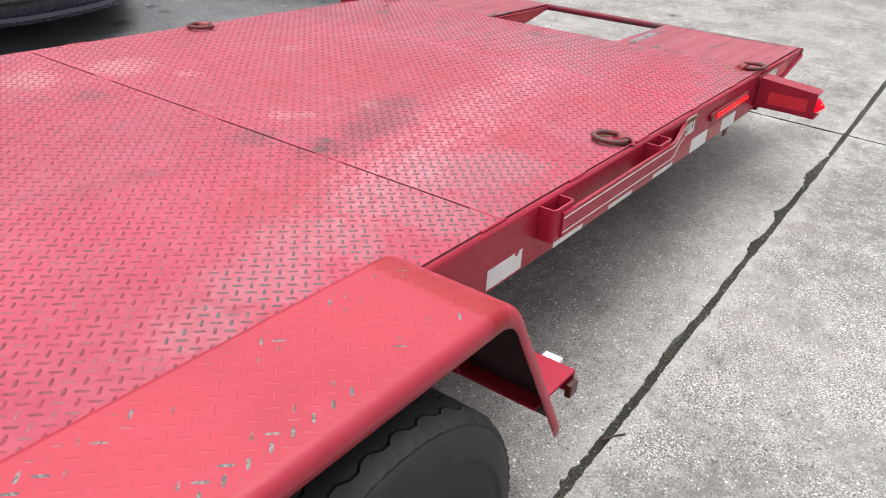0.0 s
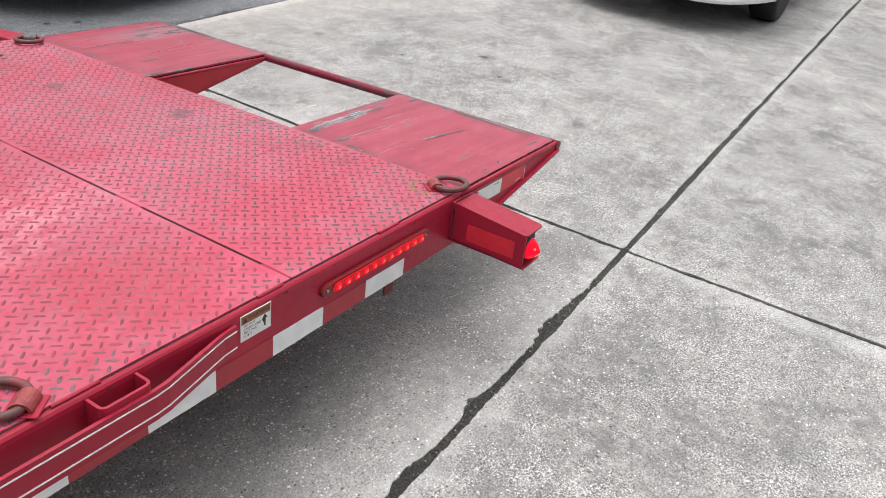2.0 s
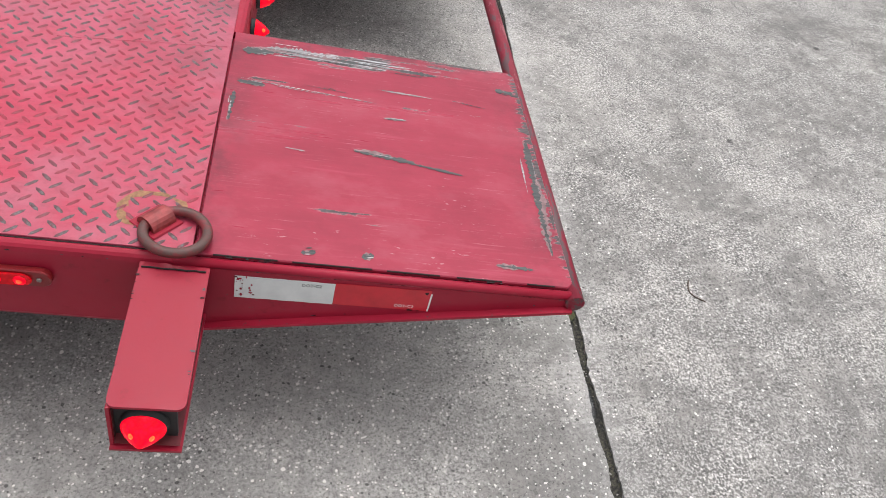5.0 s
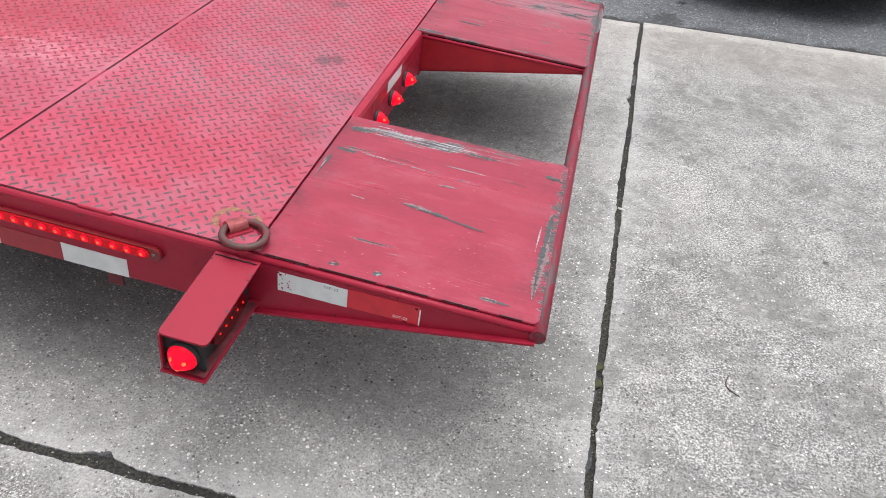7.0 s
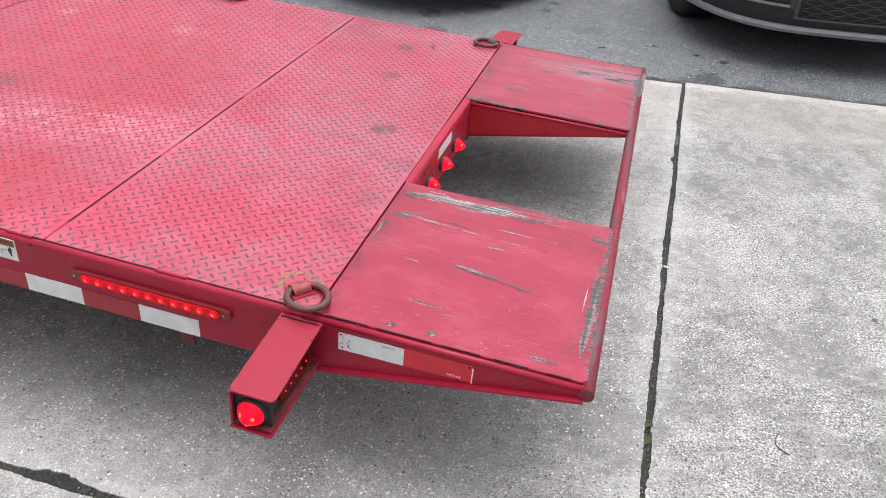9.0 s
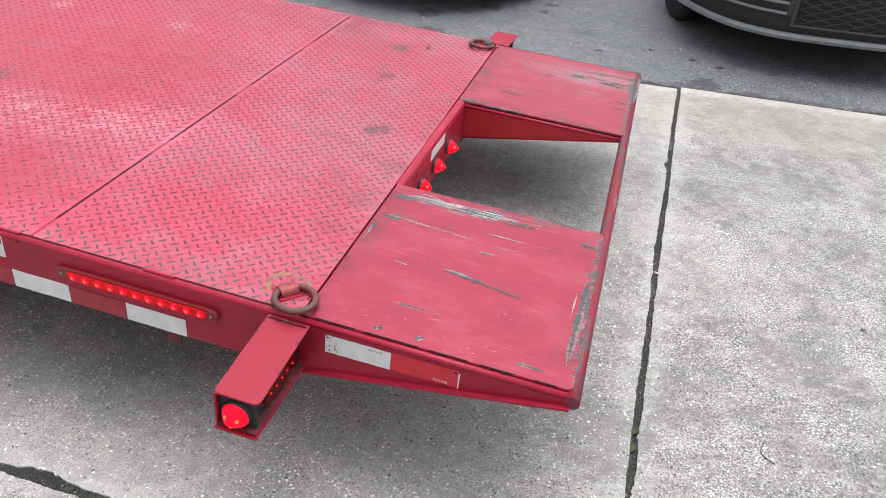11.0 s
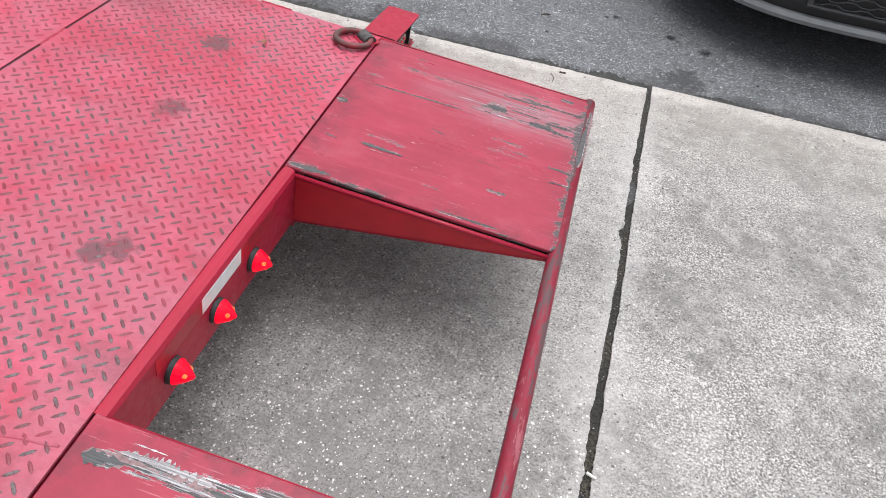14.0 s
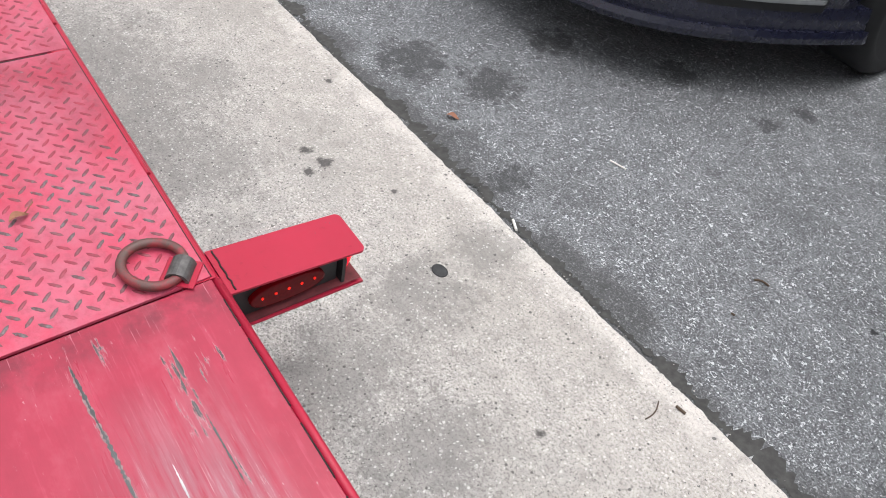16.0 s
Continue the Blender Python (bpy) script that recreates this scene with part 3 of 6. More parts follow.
def ragged(a, b, width, seed, step=0.02, jag=0.5, taper=True):
    """Two ragged edges of a strip from a to b on the plane: a list of (left, right) points."""
    rng = random.Random(seed)
    a, b = Vector(a), Vector(b)
    d = b - a
    n = max(3, int(d.length / step))
    side = Vector((-d.y, d.x)).normalized()
    out = []
    for i in range(n + 1):
        s = i / n
        w = width * (0.5 + jag * (noise.noise((seed * 7.3 + s * d.length * 9, 1.7, seed)) + 0.5 * rng.uniform(-1, 1)))
        w = max(w, width * 0.12) * (min(1.0, 6 * s, 6 * (1 - s)) ** 0.6 if taper else 1.0)
        off = side * (width * 0.35 * noise.noise((seed * 3.1 + s * d.length * 5, 8.2, seed)))
        c = a + d * s + off
        out.append((c + side * w / 2, c - side * w / 2))
    return out


def strip(name, a, b, width, z, material, parent=None, seed=0, step=0.02, jag=0.5, taper=True, label=""):
    e = ragged(a, b, width, seed, step, jag, taper)
    verts = [(p.x, p.y, z) for pair in e for p in pair]
    faces = [(2 * i + 1, 2 * i + 3, 2 * i + 2, 2 * i) for i in range(len(e) - 1)]
    return raw(name, verts, faces, material, parent, label)


def blot(name, x, y, z, r, material, parent=None, seed=0, stretch=1.0, label=""):
    """A flat ragged spot."""
    n = 22
    verts = [(x, y, z)]
    for k in range(n):
        a = 2 * math.pi * k / n
        q = r * (0.75 + 0.55 * noise.noise((math.cos(a) * 1.4 + seed, math.sin(a) * 1.4, seed * 2.3)) + 0.2 * noise.noise((math.cos(a) * 5 + seed, math.sin(a) * 5, 4.4)))
        verts.append((x + q * math.cos(a) * stretch, y + q * math.sin(a), z))
    return raw(name, verts, [(0, k + 1, (k + 1) % n + 1) for k in range(n)], material, parent, label)


# ---- ground: asphalt sheet, four concrete slabs, dark joints ----
ground = raw("ground", [(-300, -300, -0.012), (300, -300, -0.012), (300, 300, -0.012), (-300, 300, -0.012)], [(0, 1, 2, 3)], ASPHALT)
tagged(ground, "grey weathered asphalt lot with pale specks", "ground", kind="structure")

JX, JY, EDGE = 0.824, -0.295, 2.945


def wander(s, seed, amp):
    rough = max(0.25, 0.8 + noise.noise((s * 1.7, seed, 3.9)))
    return amp * (0.8 * noise.noise((s * 1.1, seed, 7.7)) + 0.5 * noise.noise((s * 3.1, seed, 0.3)) + rough * (0.6 * noise.noise((s * 13.0, seed, 5.3)) + 0.5 * noise.noise((s * 37.0, seed, 9.1)) + 0.35 * noise.noise((s * 90.0, seed, 2.1))))


BREAKS = ((0.2, 0.09, 0.024), (0.33, 0.08, 0.022), (-0.28, 0.05, 0.03), (-0.62, 0.1, 0.02), (-1.4, 0.12, 0.015))


def broken(x):
    """How far the edge beside the long joint has broken away."""
    return sum(d * math.exp(-(((x - c) / w) ** 2)) * (0.8 + 0.5 * noise.noise((x * 40.0, 1.3, 6.1))) for c, w, d in BREAKS)


BITES = ((2.02, 0.022, 0.02), (0.0, 0.05, 0.006), (-0.2, 0.07, 0.008), (1.32, 0.025, 0.006), (-0.55, 0.12, 0.005))


def bitten(y):
    """How far the edge beside the cross joint has broken away."""
    return sum(d * math.exp(-(((y - c) / w) ** 2)) * (0.8 + 0.6 * noise.noise((y * 50.0, 2.2, 4.1))) for c, w, d in BITES)


def drift(y):
    """The cross joint runs a little askew on the near side of the lot."""
    return -0.006 + 0.032 * max(0.0, 0.3 - max(y, -2.5))


def slab(name, x0, x1, y0, y1, gaps, material):
    """A slab with crumbled edges; gaps: half width and crumble of its x0, x1, y0 and y1 edges."""
    n, c = 2400, [(g, w) for g, w in gaps]
    # a finer step near the joints' crossing
    ease = lambda lo, hi, s: lo + (hi - lo) * s
    lean = lambda x, y: drift(y) if x == JX else 0.0
    xs = [ease(x0 + lean(x0, y0) + c[0][0], x1 + lean(x1, y0) - c[1][0], k / n) for k in range(n + 1)]
    xt = [ease(x0 + lean(x0, y1) + c[0][0], x1 + lean(x1, y1) - c[1][0], k / n) for k in range(n + 1)]
    ys = [ease(y0 + c[2][0], y1 - c[3][0], k / n) for k in range(n + 1)]
    soft = lambda k: min(1.0, k / 8, (n - k) / 8)
    rim = [(x, y0 + c[2][0] + soft(k) * (wander(x, 1.0, c[2][1]) + (broken(x) if y0 == JY else 0.0))) for k, x in enumerate(xs[:-1])]
    rim += [(x1 + lean(x1, y) - c[1][0] - soft(k) * (wander(y, 2.0, c[1][1]) + (bitten(y) if x1 == JX else 0.0)), y) for k, y in enumerate(ys[:-1])]
    rim += [(x, y1 - c[3][0] - soft(k) * wander(x, 3.0, c[3][1])) for k, x in enumerate(xt[:0:-1])]
    rim += [(x0 + lean(x0, y) + c[0][0] + soft(k) * wander(y, 4.0, c[0][1]), y) for k, y in enumerate(ys[:0:-1])]
    m, d = len(rim), 0.2
    inner = [(min(max(x, x0 + d), x1 - d), min(max(y, y0 + d), y1 - d)) for x, y in rim]
    verts = [(x, y, 0.0) for x, y in rim] + [(x, y, -0.09) for x, y in rim] + [(x, y, 0.0) for x, y in inner]
    faces = [(i, i + m, (i + 1) % m + m, (i + 1) % m) for i in range(m)]
    faces += [(i, (i + 1) % m, (i + 1) % m + 2 * m, i + 2 * m) for i in range(m)]
    faces = [f for f in faces if len({verts[k] for k in f}) > 2]
    k = len(verts)
    verts += [(x0 + d, y0 + d, 0.0), (x1 - d, y0 + d, 0.0), (x1 - d, y1 - d, 0.0), (x0 + d, y1 - d, 0.0)]
    faces.append((k, k + 1, k + 2, k + 3))
    return tagged(raw(name, verts, faces, material), "pale weathered concrete slab with exposed aggregate", "pavement", kind="structure")


J1, J2, J3, NO = (0.0108, 0.0078), (0.0125, 0.013), (0.013, 0.007), (0.012, 0.004)
slab("pavement_1", -7.0, JX, JY, EDGE, (NO, J1, J2, (0.0, 0.007)), CONCRETE_GREY)
slab("pavement_2", JX, 9.0, JY, EDGE + 0.028, (J1, NO, J2, (0.0, 0.007)), CONCRETE)
slab("pavement_3", -7.0, JX, -7.0, JY, (NO, J1, NO, J3), CONCRETE)
slab("pavement_4", JX, 9.0, -7.0, JY, (J1, NO, NO, J3), CONCRETE)
for nm, a, b, w in (("joint_1", (-7, JY), (9, JY), 0.16), ("joint_2", (JX + 0.03, -7), (JX + 0.03, EDGE), 0.22)):
    ob = strip("joint_filler", a, b, w, -0.0055 if nm == "joint_1" else -0.0075, TAR, None, 3, 0.05, 0.0, False)
    tagged(ob, "dark crumbling filler in the slab joint", "joint", kind="structure")

# gritty fringe where the asphalt meets the slabs
for k in range(26):
    x = -3.2 + 0.26 * k
    y = (EDGE if x < JX - 0.05 else EDGE + 0.028) + 0.012
    w = 0.035 + 0.05 * max(0.0, noise.noise((x * 1.9, 3.3, 0.0)))
    ob = strip("grit_fringe", (x, y + w * 0.3), (x + 0.3, y + w * 0.3 + 0.004), w * 1.6, -0.0095 + 0.0001 * (k % 2), DIRT, None, 60 + k, 0.008, 0.9, True)
    tagged(ob, "dark grit along the edge of the asphalt", "grit", kind="stuff")

# loose crumbs of stone in the joints and along the asphalt
rng = random.Random(31)
verts, faces = [], []
for k in range(900):
    pick = rng.random()
    if pick < 0.4:
        x, y, z = rng.uniform(-3.0, 4.0), JY + rng.gauss(0, 0.014), -0.003
    elif pick < 0.65:
        y, z = rng.uniform(-1.5, EDGE), -0.004
        x = JX + drift(y) + rng.gauss(0, 0.01)
    else:
        x = rng.uniform(-2.5, 3.5)
        y, z = (EDGE if x < JX else EDGE + 0.028) + abs(rng.gauss(0.01, 0.025)), -0.0105
    r = rng.uniform(0.0012, 0.0038)
    i = len(verts)
    for a, b, c in ((1, 0, 0), (-0.3, 0.9, 0), (-0.7, -0.6, 0), (0, 0.1, 0.8), (0.4, -0.7, 0.3)):
        verts.append((x + r * (a + rng.uniform(-0.3, 0.3)), y + r * (b + rng.uniform(-0.3, 0.3)), z + r * c))
    faces += [(i, i + 1, i + 3), (i + 1, i + 2, i + 3), (i + 2, i + 4, i + 3), (i + 4, i, i + 3)]
CRUMB = Mat("stone_crumbs", 0.9)
CRUMB.color(CRUMB.mix(CRUMB.random(True), (0.07, 0.065, 0.06), (0.4, 0.38, 0.35)))
tagged(raw("stone_crumbs", verts, faces, CRUMB.m), "loose crumbs of stone in the joints", "grit", kind="stuff")

# stains on the ground
OIL = m_plain("oil_spot", (0.03, 0.03, 0.031), 0.7, 0, 0.5, 90, 0.3)
tagged(part("gum_spot", lathe(bmesh.new(), [(0.021, 0.0), (0.019, 0.0016), (0.004, 0.002)], 24, Matrix.Translation((-0.142, 2.687, 0.0005)) @ Matrix.Diagonal((1.15, 0.9, 1, 1))), OIL), "flattened black gum on the concrete", "gum")
for k, (x, y) in enumerate(((0.842, -0.357), (0.843, -0.4), (0.817, 0.36), (0.817, 0.3), (0.848, -0.62))):
    tagged(blot("moss_tuft", x, y, -0.001, 0.02, MOSS, None, 90 + k, 0.8), "dry moss growing in the slab joint", "moss", "moss in the joints")


def stick(name, a, b, r, material, label, category, bend=0.0):
    a, b = Vector(a), Vector(b)
    n = 6
    side = Vector((-(b - a).y, (b - a).x, 0))
    pts = [a.lerp(b, k / n) + side * bend * math.sin(math.pi * k / n) for k in range(n + 1)]
    return tagged(part(name, tube(bmesh.new(), pts, r, 7), material), label, category)


PAPER = m_plain("white_paper", (0.75, 0.73, 0.68), 0.8, 0, 0.15, 60, 0.1)
TWIG = m_plain("brown_twig", (0.09, 0.06, 0.04), 0.9, 0, 0.4, 80, 0.3)
LEAF = m_plain("dry_leaf", (0.3, 0.13, 0.075), 0.8, 0, 0.4, 60, 0.2)
stick("cigarette_butt", (0.815, 1.15, 0.002), (0.837, 1.14, 0.003), 0.0038, PAPER, "discarded cigarette butt in the joint", "litter")
stick("cigarette_butt", (-0.2, 2.975, -0.006), (-0.163, 2.957, -0.006), 0.004, PAPER, "discarded cigarette butt by the kerb edge", "litter")
stick("paper_scrap", (-0.26, 3.41, -0.009), (-0.205, 3.424, -0.009), 0.003, PAPER, "small white scrap on the asphalt", "litter")
stick("twig", (0.43, 2.88, 0.002), (0.446, 2.82, 0.002), 0.0015, TWIG, "thin curved twig on the concrete", "twig", 0.12)
stick("twig", (1.165, 0.43, 0.002), (1.19, 0.36, 0.002), 0.0015, TWIG, "thin curved twig on the concrete", "twig", -0.3)
stick("twig", (-1.93, -0.29, 0.003), (-1.87, -0.33, 0.003), 0.003, TWIG, "short broken twig across the joint", "twig", 0.05)
stick("wood_chip", (0.46, 2.905, 0.003), (0.485, 2.908, 0.003), 0.0035, TWIG, "dark wood chip on the concrete", "litter")


def leaf(x, y, z, size, spin, label):
    verts, faces = [], []
    n = 8
    for k in range(n + 1):
        t = k / n
        w = size * 0.22 * math.sin(math.pi * t) ** 0.8
        for s in (-1, 0, 1):
            u, v = (t - 0.5) * size, s * w
            c, d = math.cos(spin), math.sin(spin)
            verts.append((x + u * c - v * d, y + u * d + v * c, z + 0.004 + 0.006 * abs(s) * math.sin(math.pi * t) + 0.004 * math.sin(5 * t)))
    for k in range(n):
        for s in (0, 1):
            faces.append((3 * k + s, 3 * k + 3 + s, 3 * k + 4 + s, 3 * k + 1 + s))
    return tagged(raw("dry_leaf", verts, faces, LEAF), label, "leaf")


stick("twig", (0.3, 3.4, -0.009), (0.335, 3.416, -0.009), 0.003, TWIG, "short dark twig on the asphalt", "twig", 0.2)
stick("wood_chip", (0.343, 3.25, -0.009), (0.353, 3.252, -0.009), 0.003, TWIG, "dark wood chip on the asphalt", "litter")
leaf(-0.663, 3.109, -0.01, 0.045, 0.6, "small yellow leaf on the asphalt")

# ---- the trailer, on its own level axes: x to the rear, deck top at 0.5 ----
TOP, W = 0.5, 2.088
trailer = new("trailer")
trailer.matrix_world = pose(-0.0242, -0.0119, -0.0217, -1.595, 3.803, 0.0)
tagged(trailer, "red flatbed trailer with worn tread-plate deck and lit lamps", "trailer")

# the deck ends a little out of square
deck_end = lambda y: 0.0 - 0.0145 * y
SEAMS = [-4.71, -3.388, -2.063, -0.735, -0.006]


def weld_bead(a, b, parent, seed=0, r=0.004):
    a, b = Vector(a), Vector(b)
    n = max(4, int((b - a).length / 0.006))
    pts = [a.lerp(b, k / n) + Vector((0, 0, 0.001 * noise.noise((k * 0.9, seed, 0)))) for k in range(n + 1)]
    return part("weld_bead", tube(bmesh.new(), pts, r, 6), FRAME_RED, parent)


# deck plates with pressed tread lugs
LUG_PITCH, LUG_L, LUG_W, LUG_H = 0.0355, 0.0134, 0.0042, 0.0031


def lugs_mesh(x0, x1, y0, y1):
    verts, faces = [], []
    d = LUG_PITCH / 2
    i0, i1 = int(math.floor(x0 / d)), int(math.ceil(x1 / d))
    j0, j1 = int(math.floor(y0 / d)), int(math.ceil(y1 / d))
    for i in range(i0, i1 + 1):
        for j in range(j0, j1 + 1):
            if (i + j) % 2:
                continue
            x, y = i * d, j * d
            if not (x0 + 0.012 < x < (deck_end(y) if x1 > -0.1 else x1) - 0.012 and y0 + 0.012 < y < y1 - 0.012):
                continue
            s = 1 if i % 2 else -1
            c = math.sqrt(0.5)
            ux, uy = (c, c * s)
            vx, vy = (-uy, ux)
            k = len(verts)
            for a, b, h in ((-1, 0, 0), (-0.5, -0.85, 0), (0.5, -0.85, 0), (1, 0, 0), (0.5, 0.85, 0), (-0.5, 0.85, 0), (-0.55, 0, 1), (0.55, 0, 1)):
                verts.append((x + a * LUG_L * ux + b * LUG_W * vx, y + a * LUG_L * uy + b * LUG_W * vy, TOP - 0.0003 + h * LUG_H))
            faces += [(k, k + 1, k + 6), (k + 1, k + 2, k + 7, k + 6), (k + 2, k + 3, k + 7), (k + 3, k + 4, k + 7), (k + 4, k + 5, k + 6, k + 7), (k + 5, k, k + 6)]
    return verts, faces


for a, b in zip(SEAMS, SEAMS[1:]):
    last = b == SEAMS[-1]
    ends = [deck_end(y) - 0.0025 if last else b - 0.004 for y in (0.007, W - 0.007)]
    shape = [(a + 0.004, 0.007), (ends[0], 0.007), (ends[1], W - 0.007), (a + 0.004, W - 0.007)]
    plate = part("deck_plate", extrude_profile(shape, 2, TOP - 0.006, TOP), DECK_RED, trailer, "worn red tread plate with scuffs and grime")
    v, f = lugs_mesh(a, b, 0.004, W - 0.004)
    lug = raw("tread_pattern", v, f, LUG, plate, "raised tread lugs with paint worn to steel", smooth=True)
    tagged(lug, kind="stuff")

# welds that bridge the seams, and the stitch welds along both deck edges
rng = random.Random(5)
for s in SEAMS[1:4]:
    for y0, y1 in ((0.008, 0.096), (W - 0.042, W - 0.008)):
        weld_bead((s, y0, TOP - 0.0035), (s, y1, TOP - 0.0035), trailer, y0)
        part("seam_fill", boxed(s - 0.0038, s + 0.0038, y0, y1, TOP - 0.005, TOP - 0.0006), DECK_RED, trailer)
    for y in (0.508, 1.01, 1.545):
        weld_bead((s, y, TOP - 0.0035), (s, y + 0.1, TOP - 0.0035), trailer, y)
        part("seam_fill", boxed(s - 0.0038, s + 0.0038, y, y + 0.1, TOP - 0.005, TOP - 0.0006), DECK_RED, trailer)
    part("seam_backing", boxed(s - 0.0039, s + 0.0039, 0.05, W - 0.05, TOP - 0.016, TOP - 0.003), GAP, trailer)
near_far = lambda side, y: y if side < 0 else W - y
for side in (-1, 1):
    y = near_far(side, 0.0038)
    part("edge_gap", boxed(-4.7, -0.034, *sorted((near_far(side, 0.0042), near_far(side, 0.0068))), TOP - 0.0042, TOP - 0.0032), GAP, trailer)
    x = -4.6
    while x < -0.25:
        weld_bead((x, y, TOP - 0.002), (x + 0.075 + rng.uniform(0, 0.03), y, TOP - 0.002), trailer, x, 0.0045)
        x += rng.uniform(0.4, 0.52)

# side rails: channel with rounded top edge
for side in (0, 1):
    f = (lambda y: y) if not side else (lambda y: W - y)
    z1, z0 = TOP - 0.004, 0.331
    prof = [(0.055, z1), (0.0, z1), (-0.004, z1 - 0.0025), (-0.0075, z1 - 0.007), (-0.009, z1 - 0.016), (-0.009, z0 + 0.008), (-0.006, z0), (0.055, z0), (0.055, z0 + 0.008), (-0.001, z0 + 0.008), (-0.001, z1 - 0.01), (0.055, z1 - 0.01)]
    part("side_rail", extrude_profile([(f(u), v) for u, v in prof], 0, -4.72, -0.03), FRAME_RED, trailer, "glossy red steel channel side rail")

# unseen cross members and main beams, added under the deck to shade the ground
for x in (-4.4, -3.95, -3.5, -3.05, -2.6, -2.15, -1.7, -1.25, -0.8, -0.4):
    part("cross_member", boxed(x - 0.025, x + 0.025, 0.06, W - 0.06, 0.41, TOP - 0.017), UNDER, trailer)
for y in (0.5, W - 0.5):
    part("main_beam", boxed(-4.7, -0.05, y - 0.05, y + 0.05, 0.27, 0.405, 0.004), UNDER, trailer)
part("front_member", boxed(-4.735, -4.715, 0.0, W, 0.318, TOP - 0.004, 0.003), FRAME_RED, trailer)

# rear cross member, seen in the opening between the ramps
prof = [(-0.004, TOP - 0.004), (0.012, TOP - 0.004), (0.02, TOP - 0.008), (0.024, TOP - 0.018), (0.024, 0.343), (0.012, 0.336), (-0.03, 0.336), (-0.03, TOP - 0.012), (-0.004, TOP - 0.012)]
rear_member = part("rear_member", extrude_profile(prof, 1, 0.682, 1.395), FRAME_RED, trailer, "red rear cross member")
rear_member.location.x = -0.014
for y0, y1 in ((0.0, 0.68), (1.397, W)):
    part("ramp_bearer", boxed(-0.045, 0.01, y0, y1, 0.325, 0.482, 0.002), FRAME_RED, trailer)


def beehive(x, y, z, aim, parent, r=0.03, length=0.05, lit=True):
    """A cone-shaped clearance lamp; aim: the way it points."""
    turn = Vector(aim).to_track_quat("Z", "Y").to_matrix().to_4x4()
    m = Matrix.Translation((x, y, z)) @ turn
    holder = part("marker_lamp", lathe(bmesh.new(), [(r * 1.04, 0), (r * 1.04, 0.0012), (r * 1.0, 0.003), (r * 0.96, 0.01)], 28, m), BLACK_RUBBER, parent, "black rubber grommet with a red beehive lamp")
    prof = [(r, 0.0022)]
    for k in range(9):
        t = (k + 1) / 9
        prof.append((max(0.0025, r * (1 - t**1.35) ** 0.8 + (0.0007 if k % 2 else 0)), 0.006 + length * t))
    part("lens", lathe(bmesh.new(), prof, 28, m), LENS_LIT if lit else LENS_DIM, holder, "glowing red lens")
    for a in (0.4, 2.5, 4.6):
        q = m @ Vector((r * 0.42 * math.cos(a), r * 0.42 * math.sin(a), 0.006 + length * 0.6))
        bm = bmesh.new()
        bmesh.ops.create_icosphere(bm, subdivisions=2, radius=0.0058, matrix=Matrix.Translation(q))
        part("led", bm, LED_BEE, holder)
    return holder


for y in (0.862, 1.022, 1.181):
    beehive(0.0105, y, 0.404, (1, 0, 0.0), trailer, 0.0265, 0.038)


def tape(x0, x1, z0, z1, y, material, parent, face=-1, seed=0, drop=0.0, name="reflective_tape", label=""):
    """A strip of tape on a side face, with slightly worn ends."""
    bm = bmesh.new()
    n = 9
    r = random.Random(seed)
    lo = [(x0 + (x1 - x0) * k / n, z0 + drop * k / n + r.uniform(-0.0006, 0.0006)) for k in range(n + 1)]
    hi = [(x0 + (x1 - x0) * k / n, z1 + drop * k / n + r.uniform(-0.0006, 0.0006)) for k in range(n + 1)]
    a = [bm.verts.new((u, y, v)) for u, v in lo + hi[::-1]]
    b = [bm.verts.new((u, y + face * 0.0008, v)) for u, v in lo + hi[::-1]]
    m = len(a)
    for k in range(m):
        bm.faces.new((a[k], a[(k + 1) % m], b[(k + 1) % m], b[k]))
    bm.faces.new(b)
    bmesh.ops.recalc_face_normals(bm, faces=bm.faces)
    return part(name, bm, material, parent, label)


WHITE_TAPE, RED_TAPE = "white reflective tape strip", "red reflective tape strip"
# tape along the near and far rails
spans = [(-2.13, -1.975)] + [(-1.808 + 0.334 * k, -1.64 + 0.334 * k) for k in range(5)]
for k, (a, b) in enumerate(spans):
    low = 0.3335 if k else 0.342
    tape(a, b, low, low + 0.0535, -0.0095, TAPE_WHITE, trailer, -1, k, label=WHITE_TAPE)
    if 0 < k < 5:
        tape(b + 0.001, b + 0.165, low, low + 0.0535, -0.0095, TAPE_RED, trailer, -1, 20 + k, label=RED_TAPE)

# stake pockets and the rub rail that runs past them
def stake_pocket(x, f, parent):
    """A U bent from one plate with round corners, open at the top."""
    x0, x1, w, t, r = x, x + 0.104, 0.055, 0.006, 0.014
    out, inn = [(x0, -0.0095)], [(x0 + t, -0.0095)]
    for cx, a0 in ((x0 + r, 180), (x1 - r, 270)):
        for k in range(6):
            a = radians(a0 + 18 * k)
            out.append((cx + r * math.cos(a), -w + r + r * math.sin(a)))
            inn.append((cx + (r - t) * math.cos(a), -w + r + (r - t) * math.sin(a)))
    out.append((x1, -0.0095))
    inn.append((x1 - t, -0.0095))
    return part("stake_pocket", extrude_profile([(u, f(v)) for u, v in out + inn[::-1]], 2, 0.4, TOP - 0.012), FRAME_RED, parent, "open steel stake pocket bent from plate")


